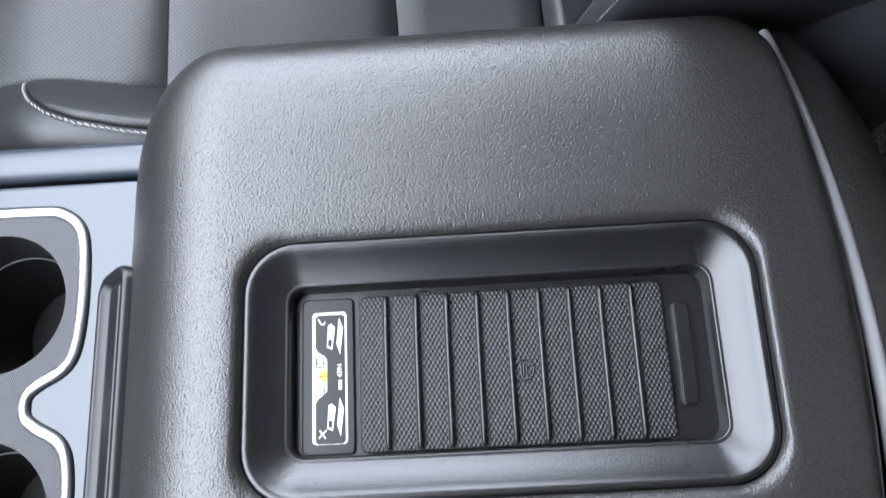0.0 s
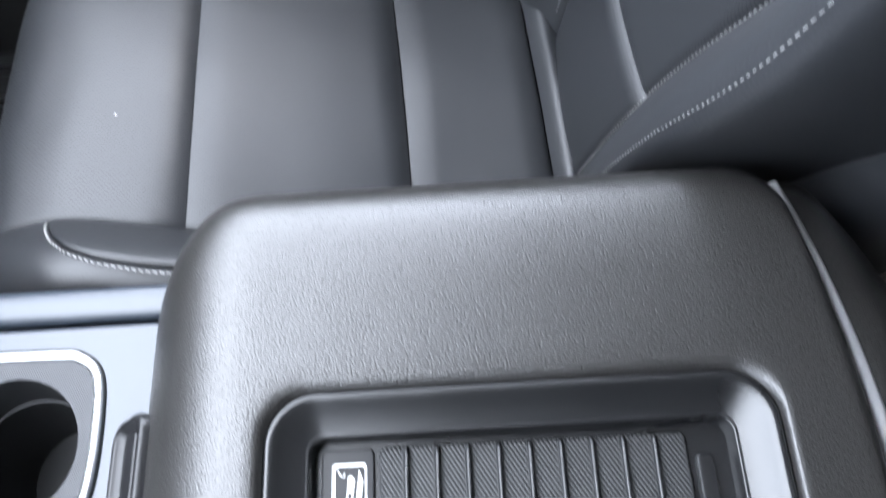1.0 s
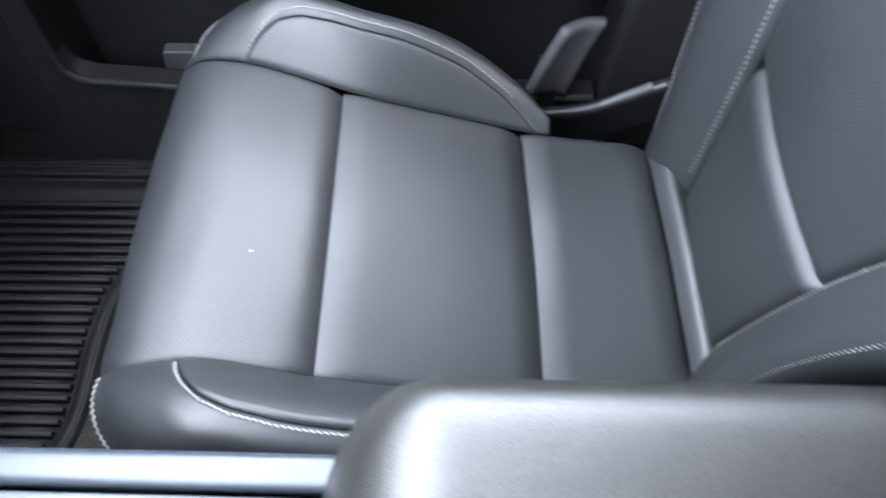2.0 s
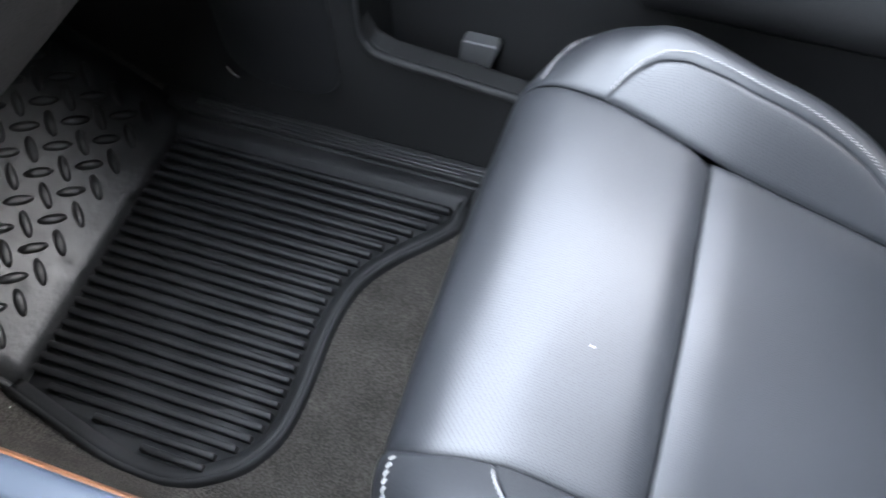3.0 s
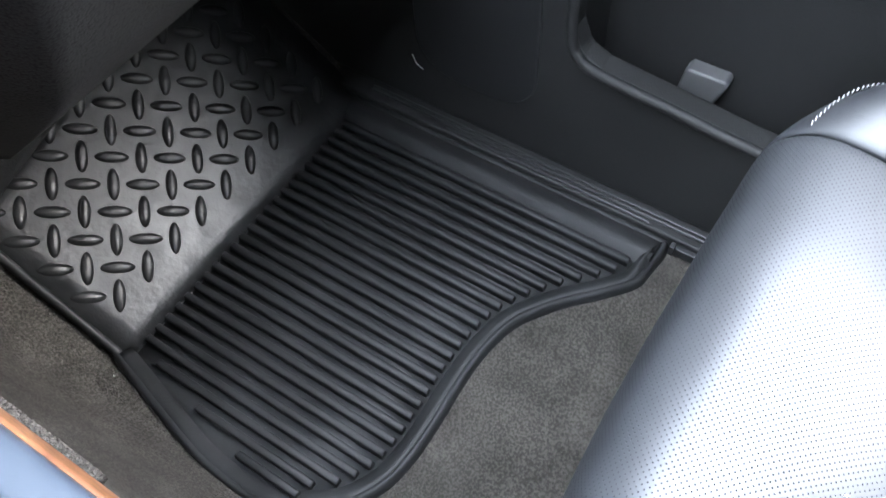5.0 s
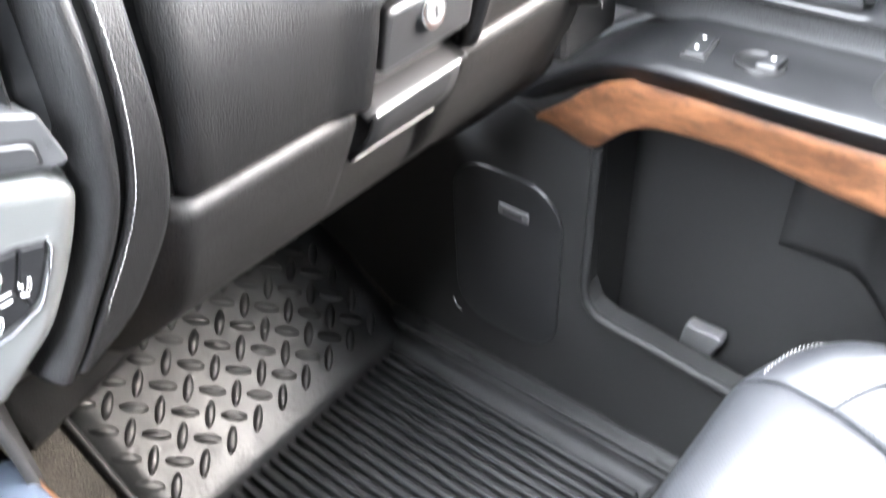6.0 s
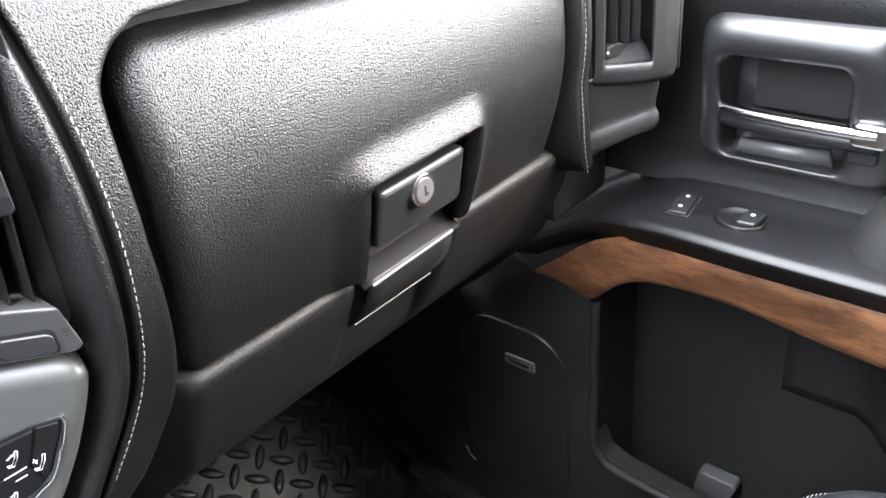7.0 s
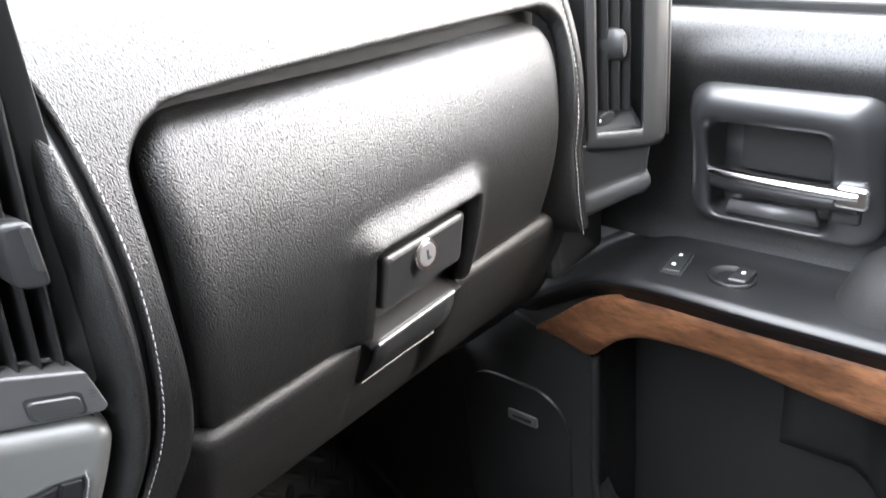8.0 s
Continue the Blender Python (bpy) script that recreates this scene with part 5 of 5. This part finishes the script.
insert_panel("front_panel", (0, 0), (8.0, 7.93), "perforated leather front panel", drop0=False)
insert_panel("middle_panel", (8.0, 7.93), (10.22, 10.0), "perforated leather middle panel")
insert_panel("rear_panel", (10.22, 10.0), (12.25, 12.0), "perforated leather rear panel", start=0.006)
insert_panel("tail_panel", (12.25, 12.0), (13, 13), "leather tail of the cushion", drop1=False, material=SEAT, roll=True)

# side bolsters: an inner perforated panel and an outer leather wrap
bol = curve_of([(0.0, 0.0), (0.014, 0.012), (0.032, 0.026), (0.050, 0.035), (0.066, 0.037), (0.080, 0.030), (0.089, 0.014), (0.093, -0.012), (0.093, -0.06), (0.086, -0.13)])
bscale = smooth_table(((0, 0.85), (3, 0.92), (5, 0.98), (6, 1.0), (8.6, 1.0), (9.2, 0.93), (9.7, 0.72), (10.1, 0.45), (10.4, 0.22)), 0.35)
bheight = smooth_table(((0, 0.3), (3, 0.3), (4.2, 0.35), (5, 0.6), (6, 0.95), (7, 1.15), (8.6, 1.25), (9.2, 1.05), (9.8, 0.6), (10.4, 0.15)), 0.5)
arcline = lerp_table(((6.55, 0.0), (6.62, 0.9), (6.75, 1.9), (6.95, 2.7), (7.25, 3.2), (7.7, 3.4), (8.4, 3.4), (9.2, 3.1), (9.7, 2.5), (10.0, 1.5), (10.15, 0.5), (10.2, 0.0)))


far_taper = smooth_table(((0, 0.84), (6.0, 0.84), (7.8, 1.0), (13, 1.02)), 0.8)


def bolster_point(far, s, w, extra=0.0):
    o = bol(w)
    y0 = yf(s) if far else yn(s)
    k = 1 if far else -1
    dy = o.x * max(0.22, bscale(s)) * (far_taper(s) if far else 1.0)
    h = o.y * (max(0.12, bheight(s)) * (far_taper(s) if far else 1.0) if o.y > 0 else 1.0)
    p, n = prof(s), normal_at(s)
    if o.y > 0 or s > 4.5:
        nx, nz = (n.x, n.y) if o.y > 0 else (n.x * 0.0, 1.0)
    else:
        nx, nz = 0.0, 1.0
    h += extra
    x = p.x + nx * h
    # the front outer corner is rounded off
    if s < 6:
        x += 0.050 * (dy / 0.093) ** 3 * (6 - s) / 6 + (0.064 * (dy / 0.093) ** 1.05 if far else 0.062 * (dy / 0.093) ** 1.5)
    elif s < 8:
        x += (0.064 * (dy / 0.093) ** 1.05 if far else 0.062 * (dy / 0.093) ** 1.5) * (8 - s) / 2
    return Vector((x, y0 + k * dy, p.y + nz * h))


for far in (False, True):
    def outer(u, v, far=far):
        s = u
        w0 = arcline(s) * (0.85 if far else 1.0) if 6.55 <= s <= 10.2 else 0.0
        w = w0 + (9 - w0) * v
        d = (w - w0) * 0.017
        return bolster_point(far, s, w, seam_drop(d, 0.003, 0.006))
    us = span(0, 6.5, 36) + span(6.56, 10.18, 50) + span(10.22, 10.4, 3) + ([] if far else span(10.5, 11.6, 7))
    bm = grid(outer, us, [0, 0.012, 0.03, 0.06, 0.09] + span(0.13, 1, 22))
    part("bolster", bm, SEAT, seat, "smooth leather side bolster", thick=0.006, toward=(-0.3, 0, 1))

    def inner(u, v, far=far):
        al = arcline(u) * (0.85 if far else 1.0)
        w = al * v
        d = min(w, al - w) * 0.018
        return bolster_point(far, u, w, seam_drop(d, 0.0045, 0.006) + 0.0015)
    us2 = span(6.56, 10.18, 56)
    bm = grid(inner, us2, tight(0, 1, 16), uv=lambda u, v: (arc(u), v * 0.05))
    part("bolster_panel", bm, PERF, seat, "perforated inner bolster panel", thick=0.004, toward=(0, 0, 1))
    line = [bolster_point(far, s, arcline(s) * (0.85 if far else 1.0) + 0.32, 0.0016) for s in span(6.57, 9.75, 170)]
    part("stitching", stitches(line, 0.0036, 0.0016, 0.00045 if far else 0.0007, -0.4 if far else 0.4), THREAD, seat, "white thread stitching")
    line = [bolster_point(far, (4.75 - 0.05 * w if far else 4.55 - 0.1 * w), w, 0.0012) for w in span(0.5, 8.2, 70)]
    part("stitching", stitches(line, 0.0034 if far else 0.0042, 0.0009 if far else 0.0014, 0.0004 if far else 0.0006, -0.5 if far else 0.5), THREAD, seat, "white thread stitching")

# base and side shields
bm = slab(rrect(0.06, 0.46, 0.25, 0.17, 0.04, 6), -0.01, 0.16, "z")
part("base", bm, MATTE, seat, "black seat base and runners", bevel=0.01)
sh = curve_of([(0.02, 0.14), (0.10, 0.165), (0.19, 0.178), (0.25, 0.205), (0.29, 0.225)])
for y in (0.715, 0.175):
    bm = grid(lambda u, v, y=y: (sh(u).x, y + 0.014 * math.sin(v * 1.57), sh(u).y - 0.085 * v), span(0, 4, 24), span(0, 1, 6))
    part("side_shield", bm, PLASTIC, seat, "black plastic recliner shield", thick=0.012)
    part("recliner_lever", tube([(0.205, y + 0.006, 0.177), (0.24, y + 0.008, 0.198), (0.272, y + 0.008, 0.216)], 0.006, 8), GREYPL, seat, "shiny recliner lever edge")

# backrest
half_w = smooth_table(((0.20, 0.085), (0.26, 0.09), (0.35, 0.106), (0.455, 0.128), (0.56, 0.165), (0.664, 0.205), (0.90, 0.215)), 0.09)
back_x = lambda z: 0.282 + 0.185 * (z - 0.24) + 0.05 * max(0, z - 0.6) ** 2
BY = 0.455


def back_panel(name, z0, z1, material, label, lowdrop=0.010):
    def at(u, v):
        z = z0 + (z1 - z0) * u
        y = BY + half_w(z) * (2 * v - 1)
        dv = min(v, 1 - v) * 2 * half_w(z)
        d = min(z - z0, z1 - z)
        x = back_x(z) - 0.008 * math.sin(math.pi * v) - seam_drop(dv) - seam_drop(d, lowdrop, 0.018)
        return (x, y, z)
    bm = grid(at, tight(0, 1, 36), tight(0, 1, 30), uv=lambda u, v: ((z1 - z0) * u, 0.3 * v))
    part(name, bm, material, seat, label, thick=0.01, toward=(-1, 0, 0.2))


back_panel("back_low_panel", 0.215, 0.410, PERF, "perforated lower back panel", 0.014)
back_panel("back_panel", 0.410, 0.86, PERF, "perforated back panel")
bb = curve_of([(0.0, 0.0), (0.016, 0.018), (0.036, 0.039), (0.056, 0.051), (0.072, 0.0505), (0.0805, 0.040), (0.086, 0.012), (0.089, -0.04), (0.090, -0.10)])
for k in (-1, 1):
    def bback(u, v, k=k):
        z = u
        o = bb(v)
        g = min(1.0, 0.55 + (z - 0.2) * 1.3)
        y = BY + k * (half_w(z) + o.x)
        hh = o.y * g if o.y > 0 else o.y
        d = v * 0.02
        return (back_x(z) - hh - seam_drop(d, 0.006, 0.008), y, z)
    bm = grid(bback, span(0.21, 0.86, 40), [0, 0.1, 0.22, 0.4] + span(0.6, 8, 26))
    part("back_bolster", bm, SEAT, seat, "smooth leather backrest bolster", thick=0.006, toward=(-1, 0, 0.2))
    for w, r in ((0.4, 0.0005), (3.7, 0.0004)):
        line = [Vector(bback(z, w)) + Vector((-0.0015, 0, 0)) for z in span(0.27, 0.84, 140)]
        part("stitching", stitches(line, 0.0036, 0.0020, r, 0.3), THREAD, seat, "white thread stitching")
bm = slab(rrect(0.40, BY, 0.055, 0.27, 0.04, 6), 0.20, 0.86, "z")
for v in bm.verts:
    v.co.x += 0.215 * (v.co.z - 0.24)
part("back_shell", bm, SEAT, seat, "leather back of the backrest")

# seat belt anchor cover at the pillar
belt = thing("belt_anchor", (0.135, 0.752, -0.01), "grey plastic seat belt anchor cover beside the seat", "seat belt")
bm = grid(lambda u, v: (0.128 + 0.030 * u + 0.008 * u * u + 0.046 * v, 0.742 + 0.006 * math.sin(v * 3.1) + 0.018 * v, 0.175 + 0.105 * u - 0.02 * v * (1 - u)), span(0, 1, 10), span(0, 1, 8))
part("cover", bm, GREYPL, belt, "grey anchor cover", thick=0.012)
part("stalk", slab(rrect(0.15, 0.765, 0.012, 0.006, 0.003, 3), -0.015, 0.22, "z"), MATTE, belt)


# ---- rubber floor mat ----
fmat = thing("floor_mat", (-0.55, 0.5, -0.015), "black ribbed rubber floor mat with diamond tread plate on the carpet", "floor mat")
mat_edge = [(-0.765, 0.3035), (-0.717, 0.292), (-0.674, 0.2815), (-0.631, 0.2715), (-0.60, 0.2655), (-0.569, 0.263), (-0.548, 0.2625), (-0.531, 0.264), (-0.505, 0.272), (-0.483, 0.284), (-0.462, 0.299), (-0.447, 0.315), (-0.431, 0.346), (-0.425, 0.381), (-0.4245, 0.422), (-0.4265, 0.471),
            (-0.4245, 0.523), (-0.413, 0.568), (-0.384, 0.611), (-0.351, 0.646), (-0.3255, 0.677), (-0.3205, 0.699), (-0.3175, 0.735), (-0.330, 0.7405), (-0.40, 0.7405), (-0.52, 0.7405), (-0.64, 0.7405), (-0.765, 0.7415)]


def shrink(pts, d):
    n = len(pts)
    out = []
    for i in range(n):
        a, b = Vector(pts[i - 1]), Vector(pts[(i + 1) % n])
        t = (b - a).normalized()
        out.append((pts[i][0] - t.y * d, pts[i][1] + t.x * d))
    return out


cv = curve_of(mat_edge)
dense = [tuple(cv(t)) for t in span(0, len(mat_edge) - 1, 130)]
loops = []
for d, z in ((-0.005, -0.0172), (-0.0035, -0.0105), (-0.0012, -0.0062), (0.001, -0.0052), (0.0035, -0.0050), (0.0040, -0.0058), (0.0044, -0.0058), (0.0049, -0.0051), (0.010, -0.0062), (0.0150, -0.0076), (0.0175, -0.0094), (0.0190, -0.0106)):
    ring_d = []
    for x, y in shrink(dense, d):
        if d > 0.006:  # broad raised border towards the door sill
            y = min(y, 0.7405 - 2.05 * d)
        rise = min(1.0, max(0.0, (y - 0.675) / 0.03))
        ring_d.append((x, y, z + 0.0075 * rise * (0.006 < d < 0.0175) + 0.004 * max(0.0, (y - 0.715) / 0.025)))
    loops.append(ring_d)
part("mat_border", grid(lambda i, k: loops[k][i], range(len(dense)), range(len(loops))), RUBBER, fmat, "flat black rubber border with a fine groove")


def row_ends(y, inset=0.014):
    xs = []
    ring_in = shrink(dense, inset)
    for p, q in zip(ring_in, ring_in[1:] + ring_in[:1]):
        if (p[1] - y) * (q[1] - y) <= 0 and p[1] != q[1]:
            xs.append(p[0] + (q[0] - p[0]) * (y - p[1]) / (q[1] - p[1]))
    return (min(xs), max(xs)) if len(xs) > 1 else None


rows_y = [y for y in span(0.264, 0.726, 160) if row_ends(y)]
bm = grid(lambda u, v: (row_ends(u)[0] + (row_ends(u)[1] - row_ends(u)[0]) * v, u, -0.0105), rows_y, span(0, 1, 4))
part("mat_base", bm, RUBBER, fmat, "black rubber mat floor", thick=0.004, toward=(0, 0, 1))

# sloping part
ang = math.atan(0.76)


def slope_point(a, y, h=0.0):
    """a: metres up the slope from its foot."""
    return Vector((-0.7655 - a * math.cos(ang) + h * math.sin(ang), y, -0.006 + a * math.sin(ang) + h * math.cos(ang)))


foot = curve_of([(-0.744, -0.0104), (-0.756, -0.0096), (-0.7645, -0.0062), (-0.772, -0.0010), (-0.7815, 0.0063), (-0.7895, 0.0125)])


def plate_end(y):
    """The plate's upper edge runs askew under the dashboard."""
    return 0.183 + 0.19 * (y - 0.302)


def toe(u, v):
    """The felt that covers the plate's upper end, with a rolled front edge."""
    y = 0.262 + 0.50 * v
    return slope_point(plate_end(y) + 0.001 + 0.30 * max(0.0, u), y, 0.0075 + (0.006 * u if u < 0 else 0.0) + 0.0015 * noise.noise((u * 8, y * 20, 5)))


bm = grid(toe, [-1.4, -0.6, -0.15, 0.0, 0.02, 0.06] + span(0.15, 1, 8), span(0, 1, 30))
structure("trim_toe_board", bm, FELT, "black felt toe board above the floor mat", thick=0.004, category="toe board")


def tread(u, v):
    y = 0.306 + 0.447 * v
    if u > 0.028:
        u = 0.028 + (u - 0.028) / 0.155 * (plate_end(y) + 0.012 - 0.028)
    if u < 0.02:
        p = foot(max(0.0, 4 + (u - 0.02) * 90))
        return (p.x, y, p.y)
    return slope_point(u, y)


bm = grid(tread, span(-0.025, 0.02, 14) + span(0.028, 0.183, 10), span(0, 1, 14))
plate = part("tread_plate", bm, PLATE, fmat, "black rubber tread plate", thick=0.008, toward=(0.5, 0, 1))
lip_prof = ((-0.0035, -0.010), (-0.0030, 0.001), (-0.0015, 0.0042), (0.0010, 0.0052), (0.0035, 0.0046), (0.0055, 0.0024), (0.0065, -0.001))


def plate_lip(u, v):
    """A lip beside the plate that sinks into the mat's edge at the foot."""
    p = Vector(tread(max(-0.024, u), 0.0))
    d, h = lip_prof[v]
    k = min(1.0, max(0.25, (u + 0.05) / 0.06))
    if u < -0.024:
        p.x += -0.024 - u
    lean = min(1.0, max(0.0, (u + 0.02) / 0.04))
    return (p.x + h * k * 0.6 * lean, p.y + d - 0.25 * max(0.0, -u - 0.005), p.z + (h * k if h > 0 else h) * (1 - 0.2 * lean))


part("plate_lip", grid(plate_lip, span(-0.05, 0.03, 22) + span(0.04, 0.183, 14), range(7)), RUBBER, plate, "raised black rubber lip")
bm = bmesh.new()
L, W, N = 0.0192, 0.0070, 14
o = [(L * math.cos(2 * math.pi * i / N), W * math.sin(2 * math.pi * i / N)) for i in range(N)]
loops = [[(x * s, y * s, z) for x, y in o] for s, z in ((1.0, -0.001), (0.93, 0.0014), (0.78, 0.0030), (0.52, 0.0041), (0.24, 0.0045), (0.06, 0.0046))]
rings(loops, False, True, bm)
dm = bpy.data.meshes.new("lug")
bm.to_mesh(dm)
bm.free()
dm.materials.append(PLATE)
for f in dm.polygons:
    f.use_smooth = len(f.vertices) < 5
P = 0.0445
A0 = 0.0355
tilt = Matrix.Rotation(ang, 4, "Y")
inv = base_of(plate).inverted()
for i in range(9):
    for j in range(-1, 10):
        for off, turn in ((0.0, -45), (0.5, 45)):
            a, y = A0 + (i + off) * P, 0.354 + (j + off) * P
            if a > plate_end(y) + 0.016 or y < 0.318 or y > 0.728:
                continue
            ob = new("lug", dm)
            ob.parent = plate
            ob.matrix_basis = inv @ Matrix.Translation(slope_point(a, y)) @ tilt @ Matrix.Rotation(radians(turn), 4, "Z")

# ribs
PITCH = 0.0156
for k in range(27):
    y = 0.290 + PITCH * k
    xs = []
    inner_edge = shrink(dense, 0.022)
    for p, q in zip(inner_edge, inner_edge[1:] + inner_edge[:1]):
        if (p[1] - y) * (q[1] - y) < 0:
            xs.append(p[0] + (q[0] - p[0]) * (y - p[1]) / (q[1] - p[1]))
    if len(xs) < 2:
        continue
    x0, x1 = max(min(xs), -0.752), max(xs)
    if k == 0:
        x0, x1 = -0.573, -0.496
    if k == 1:
        x0 = -0.642
    if k == 2:
        x0 = -0.712
    bm = bmesh.new()
    loops = []
    w = 0.0043
    for x, s, zt in ((x0 - 0.0006, 0.86, -0.0022), (x0, 0.92, -0.0008), (x0 + 0.0014, 1.0, 0.0), (x1 - 0.0014, 1.0, 0.0), (x1, 0.92, -0.0008), (x1 + 0.0006, 0.86, -0.0022)):
        loops.append([(x, y + w * s * a, z) for a, z in ((-1.0, -0.0115), (-0.97, zt - 0.0030), (-0.88, zt - 0.0012), (-0.66, zt - 0.0003), (0.0, zt), (0.66, zt - 0.0003), (0.88, zt - 0.0012), (0.97, zt - 0.0030), (1.0, -0.0115))])
    rings(loops, True, True, bm)
    part("rib", bm, RUBBER, fmat)


# ---- lint ----
def lint(at, where):
    ob = thing("lint", at, "tiny curl of white lint " + where, "lint", "stray lint")
    x, y, z = at
    pts = [(x - 0.0011, y - 0.0004, z), (x - 0.0004, y + 0.0003, z + 0.0004), (x + 0.0005, y, z + 0.0005), (x + 0.0012, y + 0.0005, z)]
    part("fibre", tube(pts, 0.00022, 6), WHITE, ob)
    part("fibre", tube([pts[1], (x + 0.0002, y - 0.0008, z + 0.0001)], 0.00016, 5), WHITE, ob)


lint((-0.1310, 0.4001, 0.3523), "on the seat cushion leather")
lint((-0.7478, 0.2852, -0.0128), "on the carpet beside the floor mat")
